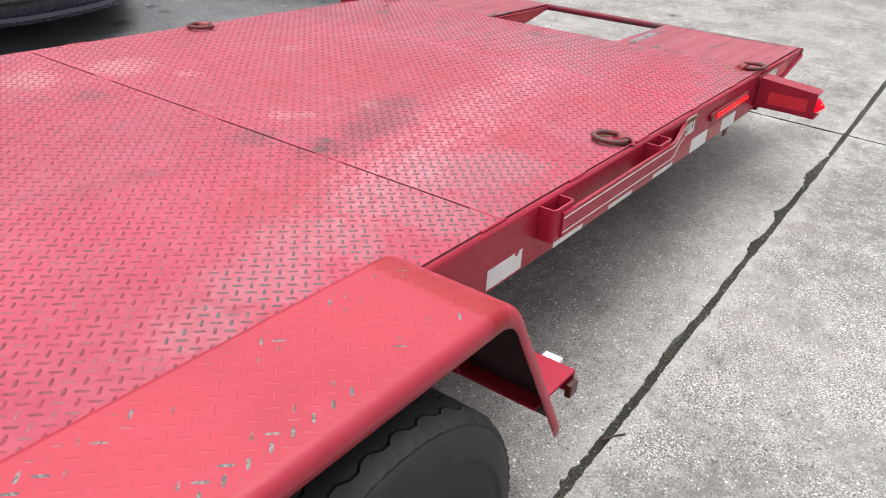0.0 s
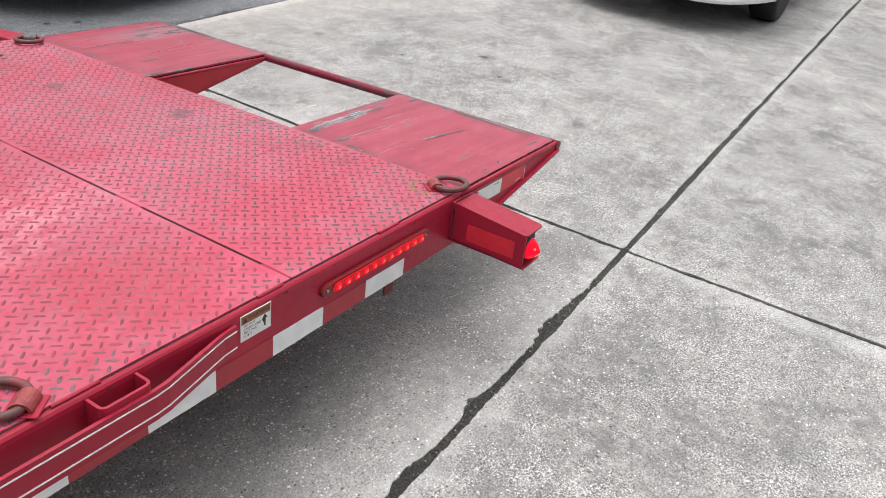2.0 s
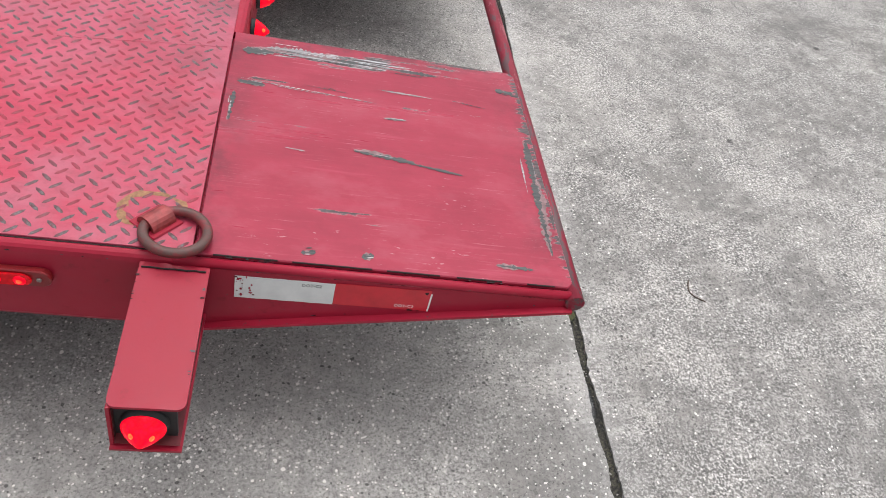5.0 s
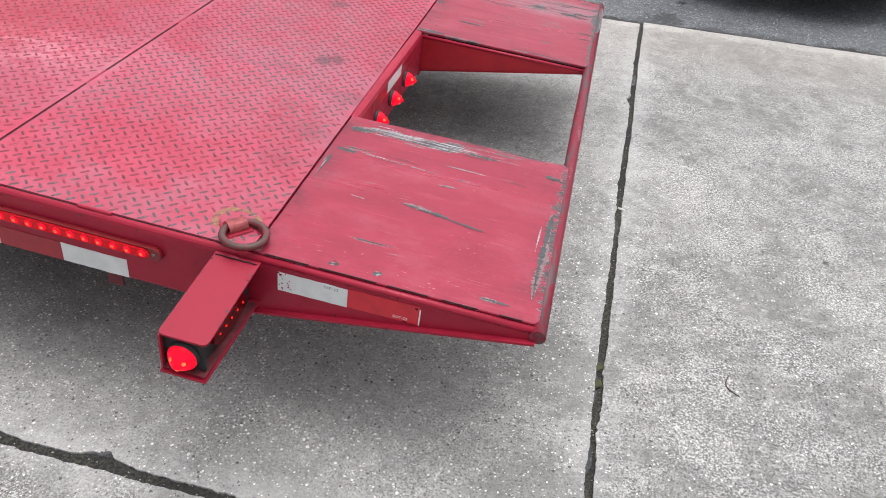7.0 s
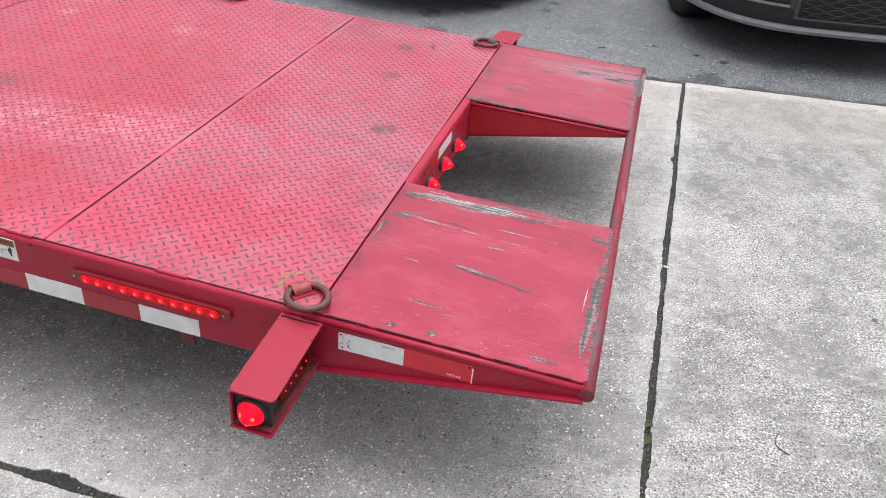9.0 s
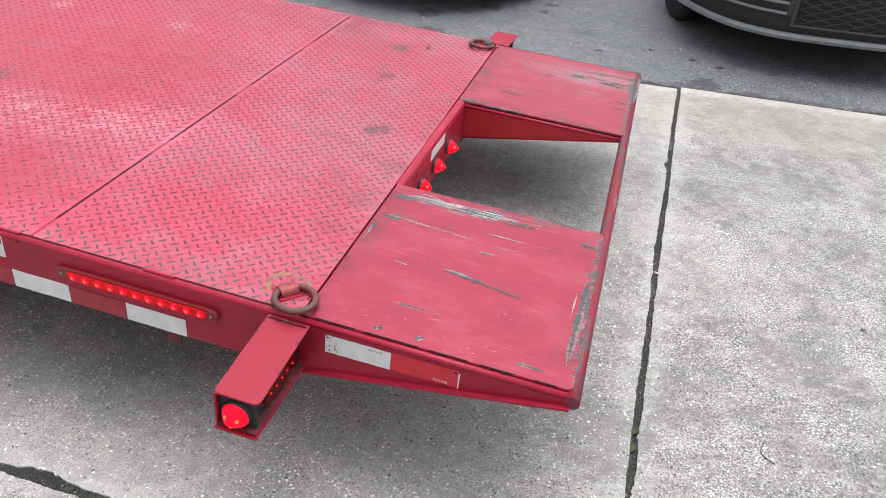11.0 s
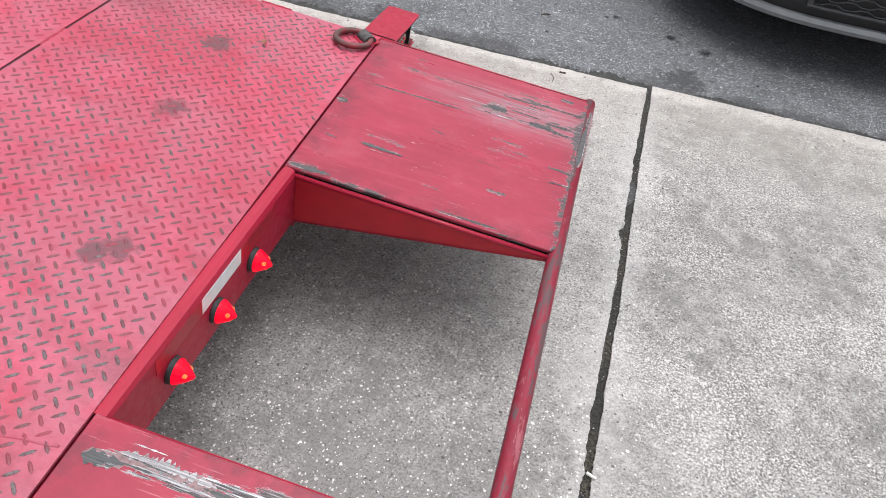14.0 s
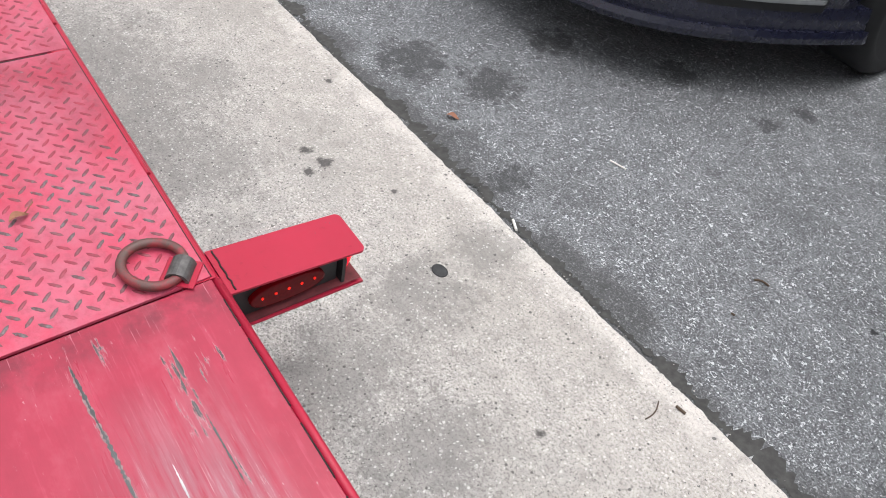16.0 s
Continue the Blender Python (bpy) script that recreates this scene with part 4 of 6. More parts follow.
near = lambda y: y
far = lambda y: W - y
for f in (near,):
    for x in (-1.912, -1.258):
        stake_pocket(x, f, trailer)
    # rub rail: straight past the pockets, then bent in to the rail
    line = [(-1.878, -0.0625), (-1.155, -0.0625), (-1.125, -0.0595), (-0.955, -0.0205), (-0.92, -0.0175)]
    z0, z1 = 0.408, 0.474
    bm = bmesh.new()
    t = 0.0075
    rows = []
    for u, y in line:
        rows.append([bm.verts.new((u, f(yy), zz)) for yy, zz in ((y, z0), (y, z1), (y + t, z1), (y + t, z0))])
    for a, b in zip(rows, rows[1:]):
        for k in range(4):
            bm.faces.new((a[k], a[(k + 1) % 4], b[(k + 1) % 4], b[k]))
    bm.faces.new(rows[0])
    bm.faces.new(rows[-1][::-1])
    bmesh.ops.recalc_face_normals(bm, faces=bm.faces)
    rub = part("rub_rail", bm, FRAME_RED, trailer, "red flat-bar rub rail with white pinstripes")
    for zz in (z0 + 0.014, z1 - 0.012):
        bm = bmesh.new()
        rows = []
        for u, y in line:
            rows.append([bm.verts.new((u, f(yy), zz + h)) for yy, h in ((y - 0.0012, -0.0014), (y - 0.0012, 0.0014), (y + 0.001, 0.0014), (y + 0.001, -0.0014))])
        for a, b in zip(rows, rows[1:]):
            for k in range(4):
                bm.faces.new((a[k], a[(k + 1) % 4], b[(k + 1) % 4], b[k]))
        bm.faces.new(rows[0])
        bm.faces.new(rows[-1][::-1])
        bmesh.ops.recalc_face_normals(bm, faces=bm.faces)
        part("pinstripe", bm, PIN_WHITE, rub, "thin white stripe")

# light bar with eleven red diodes on each rail
def light_bar(f, parent):
    x0, x1, z = -0.656, -0.206, 0.434
    bm = bmesh.new()
    pts = []
    h = 0.0175
    for k in range(13):
        a = math.pi / 2 + math.pi * k / 12
        pts.append((x0 + h + h * math.cos(a), z + h * math.sin(a)))
    for k in range(13):
        a = -math.pi / 2 + math.pi * k / 12
        pts.append((x1 - h + h * math.cos(a), z + h * math.sin(a)))
    bar = part("light_bar", extrude_profile(pts, 1, *sorted((f(-0.0095), f(-0.0215))), 0.002, 1), m_bar, parent, "slim red eleven-diode light bar")
    inner = [(u + (0.034 if u < (x0 + x1) / 2 else -0.028), z + (v - z) * 0.74) for u, v in pts]
    part("lens", extrude_profile(inner, 1, *sorted((f(-0.0212), f(-0.026))), 0.0015, 1), LENS_BAR, bar, "glowing red lens strip")
    for k in range(11):
        u = x0 + 0.053 + (x1 - x0 - 0.098) * k / 10
        bm = bmesh.new()
        bmesh.ops.create_icosphere(bm, subdivisions=2, radius=0.0102, matrix=Matrix.Translation((u, f(-0.0252), z)) @ Matrix.Diagonal((1, 0.45, 1, 1)))
        led = part("led", bm, LENS_LIT, bar, "glowing red diode")
        bm = bmesh.new()
        bmesh.ops.create_icosphere(bm, subdivisions=2, radius=0.0055, matrix=Matrix.Translation((u, f(-0.0262), z)))
        part("led_core", bm, LED_HOT, led)
    for u in (x0 + 0.017, x1 - 0.018):
        part("screw", lathe(bmesh.new(), [(0.004, 0), (0.004, 0.002), (0.002, 0.003)], 10, Matrix.Translation((u, f(-0.0212), z)) @ pose(0, 0, 0, 90 if f is near else -90)), BARE, bar)


m_bar = m_plain("dark_red_lamp_housing", (0.2, 0.012, 0.015), 0.3, 0, 0.2, 60, 0)
LENS_BAR = m_lamp("lit_bar_lens", (1.0, 0.004, 0.012), 0.3, (0.3, 0.003, 0.008), 0.2)
light_bar(near, trailer)

# warning placard by the end of the rub rail
PLAC_WHITE = m_plain("white_placard", (0.7, 0.69, 0.66), 0.4, 0, 0.1, 40, 0)
PLAC_ORANGE = m_plain("orange_brown_band", (0.27, 0.09, 0.025), 0.4, 0, 0.3, 40, 0)
INK = m_plain("black_ink", (0.02, 0.02, 0.02), 0.6, 0, 0.1, 40, 0)
px0, px1, pz0, pz1 = -0.903, -0.815, 0.42, 0.4835
placard = part("placard", boxed(px0, px1, -0.0105, -0.0090, pz0, pz1), PLAC_WHITE, trailer, "white warning placard with an orange header")
part("header_band", boxed(px0 + 0.002, px1 - 0.002, -0.0109, -0.0104, pz1 - 0.022, pz1 - 0.002), PLAC_ORANGE, placard)


def writing(text, x, z, size, y, parent, material, spin=0):
    cu = bpy.data.curves.new("lettering", "FONT")
    cu.body, cu.size, cu.extrude = text, size, 0.0001
    cu.align_x, cu.align_y = "LEFT", "BOTTOM"
    ob = new("lettering_source", cu)
    me = bpy.data.meshes.new_from_object(ob.evaluated_get(bpy.context.evaluated_depsgraph_get()))
    bpy.data.objects.remove(ob)
    me.materials.clear()
    me.materials.append(material)
    got = new("lettering", me)
    got.parent = parent
    got.matrix_local = pose(x, y, z, 90, 0, 0) @ pose(0, 0, 0, 0, 0, spin)
    return got


writing("WARNING", px0 + 0.021, pz1 - 0.0175, 0.0128, -0.0111, placard, INK)
bm = bmesh.new()
tri_pts = [(px0 + 0.006, pz1 - 0.018), (px0 + 0.018, pz1 - 0.018), (px0 + 0.012, pz1 - 0.006)]
part("warning_triangle", extrude_profile(tri_pts, 1, -0.0111, -0.0108), INK, placard)
for k, text in enumerate(("DO NOT", "CARRY LOAD", "PAST THIS", "POINT")):
    writing(text, px0 + 0.008, pz1 - 0.032 - 0.0085 * k, 0.0082, -0.0107, placard, INK)
arrow = [(0.0, 0.0), (0.005, 0.0), (0.005, 0.018), (0.011, 0.018), (0.0025, 0.03), (-0.006, 0.018), (0.0, 0.007)]
part("arrow", extrude_profile([(px1 - 0.021 + u, pz0 + 0.011 + v) for u, v in arrow], 1, -0.0109, -0.0104), INK, placard)

# tie-down rings: rusty ring through a welded loop
def tie_ring(x, y, spin, parent, bare=False):
    m = Matrix.Translation((x, y, TOP)) @ pose(0, 0, 0, 0, 0, spin)
    base = part("tie_ring", bmesh.new(), RUST, parent, "rusty steel tie-down ring in a welded loop")
    bm = bmesh.new()
    prof = [(0.02 * math.cos(a), 0.004 + 0.019 * math.sin(a)) for a in [math.pi * k / 10 for k in range(11)]]
    inner = [(0.0135 * math.cos(a), 0.004 + 0.0125 * math.sin(a)) for a in [math.pi * k / 10 for k in range(11)]]
    ring = prof + [(-0.02, 0.0), (-0.0135, 0.0)] + inner[::-1] + [(0.0135, 0.0), (0.02, 0.0)]
    bm2 = extrude_profile(ring, 1, -0.022, 0.022, 0.0)
    bm2.transform(m)
    part("loop", bm2, BARE_DULL if bare else LOOP, base, "red welded loop worn to bare metal")
    pts = []
    for k in range(36):
        a = 2 * math.pi * k / 36
        rx = 0.052 * (1.0 - 0.1 * max(0, -math.cos(a)))
        pts.append(m @ Vector((0.042 + rx * math.cos(a), 0.047 * math.sin(a), 0.0125 + 0.002 * math.cos(a))))
    bm3 = tube(bmesh.new(), pts, 0.0085, 12, True)
    bm3.to_mesh(base.data)
    bm3.free()
    bm4 = boxed(-0.03, 0.028, -0.03, 0.03, 0.0, 0.0035, 0.0015, 1)
    bm4.transform(m)
    part("weld_pad", bm4, FRAME_RED, base)
    return base


BARE_DULL = m_plain("dull_bare_steel", (0.13, 0.12, 0.117), 0.55, 0.5, 0.5, 90, 0.3)
LOOP = m_plain("red_worn_loop", (0.36, 0.06, 0.06), 0.5, 0.2, 0.6, 60, 0.3)
tie_ring(-0.064, 0.062, -40, trailer)
tie_ring(-0.06, 2.042, 230, trailer, True)
tie_ring(-1.335, 0.032, 127, trailer)
tie_ring(-1.3, W - 0.055, 200, trailer)
# pale scorched ring of old weld spatter beside the rear rings
SCORCH = m_plain("ochre_weld_scorch", (0.38, 0.2, 0.1), 0.8, 0, 0.6, 90, 0.2)


def scorch(x, y, seed):
    n, verts, faces = 40, [], []
    for k in range(n):
        a = 2 * math.pi * k / n
        w = 0.006 + 0.006 * noise.noise((3 * math.cos(a), 3 * math.sin(a), seed))
        r = 0.05 + 0.008 * noise.noise((2 * math.cos(a), 2 * math.sin(a), seed + 4))
        for q in (r - w, r + w):
            verts.append((x + q * math.cos(a), y + q * 0.8 * math.sin(a), TOP + 0.0006))
    for k in range(int(n * 0.72)):
        faces.append((2 * k, 2 * k + 1, 2 * ((k + 1) % n) + 1, 2 * ((k + 1) % n)))
    return raw("weld_scorch", verts, faces, SCORCH, trailer, "ochre scorch mark left by welding")


scorch(-0.075, 0.09, 1)
scorch(-1.36, 0.075, 7)

# ---- ramp tail: two painted plates with an opening between, tapered sides, end pipe ----
end_at = lambda y: 0.638 - 0.0185 * y
ramp_plates = []
for k, (y0, y1) in enumerate(((0.007, 0.683), (1.397, W - 0.007))):
    shape = [(deck_end(y0) + 0.001, y0), (end_at(y0) - 0.012, y0), (end_at(y0), y0 + 0.012), (end_at(y1), y1 - 0.012), (end_at(y1) - 0.012, y1), (deck_end(y1) + 0.001, y1)]
    plate = part("ramp_plate", extrude_profile(shape, 2, 0.488, 0.497, 0.0018, 1), RAMP_RED, trailer, "scraped red steel ramp plate")
    ramp_plates.append(plate)
    part("plate_bed", boxed(0.026, end_at(y1) - 0.004, y0 + 0.004, y1 - 0.004, 0.474, 0.487), GAP, trailer)
    # tapered webs on both edges, with a lower flange and a rolled top edge
    for y, out in ((y0 - 0.006, -1), (y1 + 0.006, 1)):
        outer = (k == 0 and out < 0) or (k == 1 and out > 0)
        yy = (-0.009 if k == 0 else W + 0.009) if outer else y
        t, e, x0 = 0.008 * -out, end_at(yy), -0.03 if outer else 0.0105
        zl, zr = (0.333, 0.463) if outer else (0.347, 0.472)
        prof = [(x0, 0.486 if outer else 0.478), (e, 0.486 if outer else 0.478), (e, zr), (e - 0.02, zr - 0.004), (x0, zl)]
        # inner webs take the lit copy of the red
        part("tapered_web", extrude_profile(prof, 1, *sorted((yy, yy + t))), FRAME_RED if outer else WEB_LIT_RED, trailer, "red tapered ramp side web")
        prof = [(x0, zl + 0.005), (e, zr + 0.005), (e, zr - 0.001), (x0, zl - 0.001)]
        part("web_flange", extrude_profile(prof, 1, *sorted((yy + (0.014 * out if outer else 0), yy + 0.045 * -out))), FRAME_RED, trailer)
        part("web_lip", tube(bmesh.new(), [(x0, yy + t * (0.85 if outer else 0.2), 0.4865 if outer else 0.4805), (e - 0.004, yy + t * (0.85 if outer else 0.2), 0.4865 if outer else 0.4805)], 0.0085 if outer else 0.006, 10), FRAME_RED, trailer)
rng = random.Random(29)
for gap_y, start in ((0.0072, 0.03), (W - 0.0072, 0.02)):
    x = start
    while x < 0.58:
        run = rng.uniform(0.05, 0.16)
        last_x = end_at(gap_y) - 0.02
        pts = [(min(x + 0.01 * k, last_x), gap_y + 0.0008 * noise.noise((x + 0.4 * k, 3, 1)), 0.4962) for k in range(int(run / 0.01))]
        pts = [p for k, p in enumerate(pts) if k == 0 or p[0] > pts[k - 1][0]]
        if len(pts) > 2:
            part("plate_gap", tube(bmesh.new(), pts, 0.0017, 5), GAP, trailer)
        x += run + rng.uniform(0.004, 0.03)
part("end_pipe", tube(bmesh.new(), [(end_at(y) + 0.003, y, 0.48) for y in (-0.014, 0.3, 1.2, W + 0.014)], 0.0172, 18), PIPE_RED, trailer, "red steel tube along the ramp end")

# bare and scraped patches on the ramp plates
ZS = 0.4976
# start, run and width of each scrape
NEAR_BARE = [
    (0.012, 0.615, 0.068, 0.005, 0.03), (0.2, 0.628, 0.24, -0.01, 0.024), (0.012, 0.495, 0.058, -0.005, 0.02), (0.14, 0.515, 0.1, -0.01, 0.008), (0.25, 0.315, 0.12, -0.015, 0.02),
    (0.34, 0.302, 0.125, -0.023, 0.009), (0.612, 0.42, 0, -0.34, 0.026), (0.165, 0.032, 0.025, 0.004, 0.022), (0.265, 0.032, 0.022, 0.006, 0.024), (0.5, 0.045, 0.07, -0.003, 0.014),
    (0.012, 0.46, 0, -0.1, 0.014), (0.57, 0.6, 0.045, -0.005, 0.022), (0.48, 0.53, 0.06, -0.01, 0.004),
]
NEAR_PALE = [
    (0.06, 0.635, 0.16, -0.002, 0.036), (0.08, 0.622, 0.22, -0.004, 0.012), (0.02, 0.508, 0.28, -0.026, 0.007), (0.31, 0.434, 0.05, 0.002, 0.009), (0.3, 0.535, 0.12, -0.005, 0.006),
    (0.12, 0.3, 0.04, -0.005, 0.004),
]
FAR_BARE = [
    (0.095, 1.565, 0.115, -0.003, 0.018), (-0.02, 1.412, 0.105, 0, 0.024), (0.03, 1.835, 0.25, 0.007, 0.011), (0.32, 1.893, 0.08, -0.005, 0.024), (0.45, 1.876, 0.12, -0.008, 0.03),
    (0.335, 1.905, 0.06, 0.0, 0.034), (0.4, 1.915, 0.09, -0.006, 0.014), (0.46, 1.882, 0.07, -0.004, 0.03), (0.5, 1.9, 0.08, 0, 0.02), (0.44, 1.962, 0.05, 0, 0.018), (0.52, 2.045, 0.04, 0, 0.02), (0.55, 1.985, 0.05, 0.004, 0.014), (0.37, 1.642, 0.07, -0.008, 0.006), (0.54, 1.703, 0.075, 0.005, 0.016), (0.55, 1.642, 0.065, 0.008, 0.012), (0.42, 1.54, 0.05, 0, 0.014), (0.33, 1.41, 0.15, 0, 0.012), (0.612, 1.74, 0, 0.29, 0.024),
    (0.008, 1.558, 0.038, -0.006, 0.01), (0.235, 1.714, 0.039, -0.013, 0.007), (0.46, 1.985, 0.14, 0, 0.012), (0.2, 1.97, 0.13, 0.002, 0.005), (-0.024, 1.722, 0.034, -0.006, 0.026),
]
FAR_PALE = [
    (0.3, 1.87, 0.12, -0.004, 0.007), (0.25, 1.9, 0.1, 0.0, 0.005), (0.36, 1.945, 0.16, 0, 0.005), (0.42, 1.87, 0.16, -0.004, 0.007), (-0.022, 1.72, 0.026, -0.002, 0.012),
]
rng = random.Random(17)


def scrape(plate, main, x, y, dx, dy, w, seed):
    """A ragged patch of bare steel on a chipped pale fringe, with stray streaks beside it."""
    a, run = Vector((x, y)), Vector((dx, dy))
    if w > 0.008:
        strip("chipped_fringe", a, a + run, w * 0.95, ZS, CHIP_PALE, plate, 400 + seed, 0.005, 0.75)
    strip("scrape", a, a + run, w * 0.8, ZS + 0.0002, main, plate, 600 + seed, 0.004, 0.8)
    across = Vector((0, 1)) if abs(dx) >= abs(dy) else Vector((1, 0))
    for j in range(int(w / 0.007)):
        c = rng.uniform(0.0, 0.6)
        p = a + run * c + across * rng.uniform(-0.75, 0.75) * w
        q = p + run.normalized() * max(0.014, run.length * rng.uniform(0.2, 0.4))
        m = SCRAPE_PALE if rng.random() < 0.35 else SCRAPE_GREY
        strip("scrape", p, q, rng.uniform(0.002, 0.005), ZS + 0.0003 + 0.0001 * (j % 3), m, plate, 1000 + 20 * seed + j, 0.004, 0.85)


for base, plate, marks, main in ((0, 0, NEAR_BARE, SCRAPE_GREY), (20, 0, NEAR_PALE, SCRAPE_PALE), (40, 1, FAR_BARE, SCRAPE_GREY), (60, 1, FAR_PALE, SCRAPE_PALE)):
    for k, mark in enumerate(marks):
        scrape(ramp_plates[plate], main, *mark, base + k)

# ---- lamp brackets that stick out at the rear corners ----
def lamp_bracket(f, s, parent, dx=0.0, dz=0.0, reach=0.257):
    """An open steel box arm; s: -1 on the near side, +1 on the far side."""
    x0, x1, t = -0.077, 0.028, 0.005
    y0, y1 = f(-0.0092), f(-reach)
    bm = bmesh.new()
    # top plate falls a little towards its outer end
    def plate(za, zb, th, xa, xb, ya, yb):
        vs = [bm.verts.new(p) for p in ((xa, ya, za), (xb, ya, za), (xb, yb, zb), (xa, yb, zb), (xa, ya, za - th), (xb, ya, za - th), (xb, yb, zb - th), (xa, yb, zb - th))]
        for q in ((0, 1, 2, 3), (7, 6, 5, 4), (0, 4, 5, 1), (1, 5, 6, 2), (2, 6, 7, 3), (3, 7, 4, 0)):
            bm.faces.new([vs[k] for k in q])
    plate(0.484, 0.461, t, x0, x1, y0, y1)
    plate(0.37, 0.362, t, x0, x1 - 0.006, y0, f(-0.006 - reach))
    bmesh.ops.recalc_face_normals(bm, faces=bm.faces)
    bmesh.ops.bevel(bm, geom=[e for e in bm.edges if abs((e.verts[0].co - e.verts[1].co).z) > 0.003 and abs((e.verts[0].co - e.verts[1].co).y) < 0.002 and min(abs(v.co.y - y1) for v in e.verts) < 0.001], offset=0.012, segments=4, profile=0.5, affect="EDGES")
    arm = part("lamp_bracket", bm, FRAME_RED, parent, "red steel arm that carries marker lamps")
    arm.location = (dx, 0, dz)
    bm = bmesh.new()
    vs = [bm.verts.new(p) for p in ((x0, y0, 0.479), (x0, y1, 0.456), (x0, y1, 0.36), (x0, y0, 0.36), (x0 + t, y0, 0.479), (x0 + t, y1, 0.456), (x0 + t, y1, 0.36), (x0 + t, y0, 0.36))]
    for q in ((0, 1, 2, 3), (7, 6, 5, 4), (0, 4, 5, 1), (1, 5, 6, 2), (2, 6, 7, 3), (3, 7, 4, 0)):
        bm.faces.new([vs[k] for k in q])
    bmesh.ops.recalc_face_normals(bm, faces=bm.faces)
    part("front_web", bm, FRAME_RED, arm)
    # grime inside the arm and its shade, both put into dark sheets
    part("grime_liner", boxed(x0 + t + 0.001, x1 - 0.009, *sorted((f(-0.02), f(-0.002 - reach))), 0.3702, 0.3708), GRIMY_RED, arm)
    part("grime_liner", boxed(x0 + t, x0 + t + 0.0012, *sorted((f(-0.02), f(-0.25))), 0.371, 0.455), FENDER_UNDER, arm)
    # red tape on the web
    ta, tb = f(-0.07), f(-0.225)
    bm = boxed(x0 - 0.0012, x0, *sorted((ta, tb)), 0.38, 0.432)
    part("reflective_tape", bm, TAPE_ORANGE, arm, "worn red reflective tape")
    # cracked grime along the weld to the rail
    pts = [(x0 + 0.004 + 0.0096 * k, f(-0.0205 - 0.0025 * noise.noise((k * 0.8, s, 2.0))), 0.4842) for k in range(11)]
    part("weld_grime", tube(bmesh.new(), pts, 0.0016, 5), GAP, arm)
    pts = [(x0 - 0.001, f(-0.0195 - 0.002 * noise.noise((k * 0.7, s, 5.0))), 0.37 + 0.0095 * k) for k in range(12)]
    part("weld_grime", tube(bmesh.new(), pts, 0.0022, 5), GAP, arm)
    # recessed black mount with a dim oval lamp that faces the rear
    bm = boxed(-0.008, 0.0, *sorted((f(-0.02), f(-0.232))), 0.371, 0.455)
    part("rear_mount", bm, BLACK_RUBBER, arm)
    pts = []
    cy, cz, a, b = f(-0.125), 0.413, 0.075, 0.028
    for k in range(36):
        u = 2 * math.pi * k / 36
        pts.append((cy + a * math.copysign(abs(math.cos(u)) ** 0.7, math.cos(u)), cz + b * math.sin(u)))
    oval = part("oval_lamp", extrude_profile(pts, 0, 0.0, 0.013, 0.004, 2), LENS_DIM, arm, "oval red lamp in a black grommet")
    for k in range(5):
        bm = bmesh.new()
        bmesh.ops.create_icosphere(bm, subdivisions=1, radius=0.0034, matrix=Matrix.Translation((0.0132, cy + (k - 2) * 0.026, cz + 0.004)))
        part("led", bm, LED_SOFT, oval)
    # black end mount and its beehive lamp
    part("end_mount", boxed(x0 + 0.006, x1 - 0.014, *sorted((f(-0.236), f(-0.243))), 0.371, 0.455), BLACK_RUBBER, arm)
    beehive(-0.03 + dx, f(-0.2435), 0.405 + dz, (0, s, 0), parent, 0.033, 0.036)


def edge_chips(parent, a, b, face, count, seed, size=0.005):
    """Small dark chips along an edge from a to b on a face turned by the given pose."""
    r = random.Random(seed)
    a, b = Vector(a), Vector(b)
    for k in range(count):
        p = a.lerp(b, r.random())
        ob = blot("paint_chip", 0, 0, 0, size * r.uniform(0.25, 0.75), r.choice((SCRAPE_GREY, GAP)), parent, 700 + seed + k, r.uniform(1.0, 2.6))
        ob.matrix_local = Matrix.Translation(p) @ face


UP, TO_NEAR = pose(0, 0, 0), pose(0, 0, 0, 90, 0, 0)
LED_SOFT = m_lamp("dim_led", (1.0, 0.03, 0.015), 0.8, gloss=0.02)
lamp_bracket(near, -1, trailer)
lamp_bracket(far, 1, trailer, -0.018, 0.006, 0.275)

edge_chips(trailer, (0.02, -0.0096, 0.4835), (0.62, -0.0096, 0.4835), TO_NEAR, 14, 1, 0.004)
edge_chips(trailer, (-0.03, -0.0096, 0.342), (0.6, -0.0096, 0.468), TO_NEAR, 10, 2, 0.003)
edge_chips(trailer, (-2.2, -0.0096, 0.483), (-0.1, -0.0096, 0.483), TO_NEAR, 26, 3, 0.004)
edge_chips(trailer, (-0.076, -0.03, 0.4834), (-0.076, -0.245, 0.4627), pose(0, 0, 0, 5.5, 0, 0), 6, 4, 0.004)
edge_chips(trailer, (0.024, -0.03, 0.4834), (0.024, -0.245, 0.4627), pose(0, 0, 0, 5.5, 0, 0), 6, 5, 0.004)
edge_chips(trailer, (0.03, 0.003, TOP - 0.0029), (0.6, 0.003, TOP - 0.0029), UP, 10, 6, 0.004)
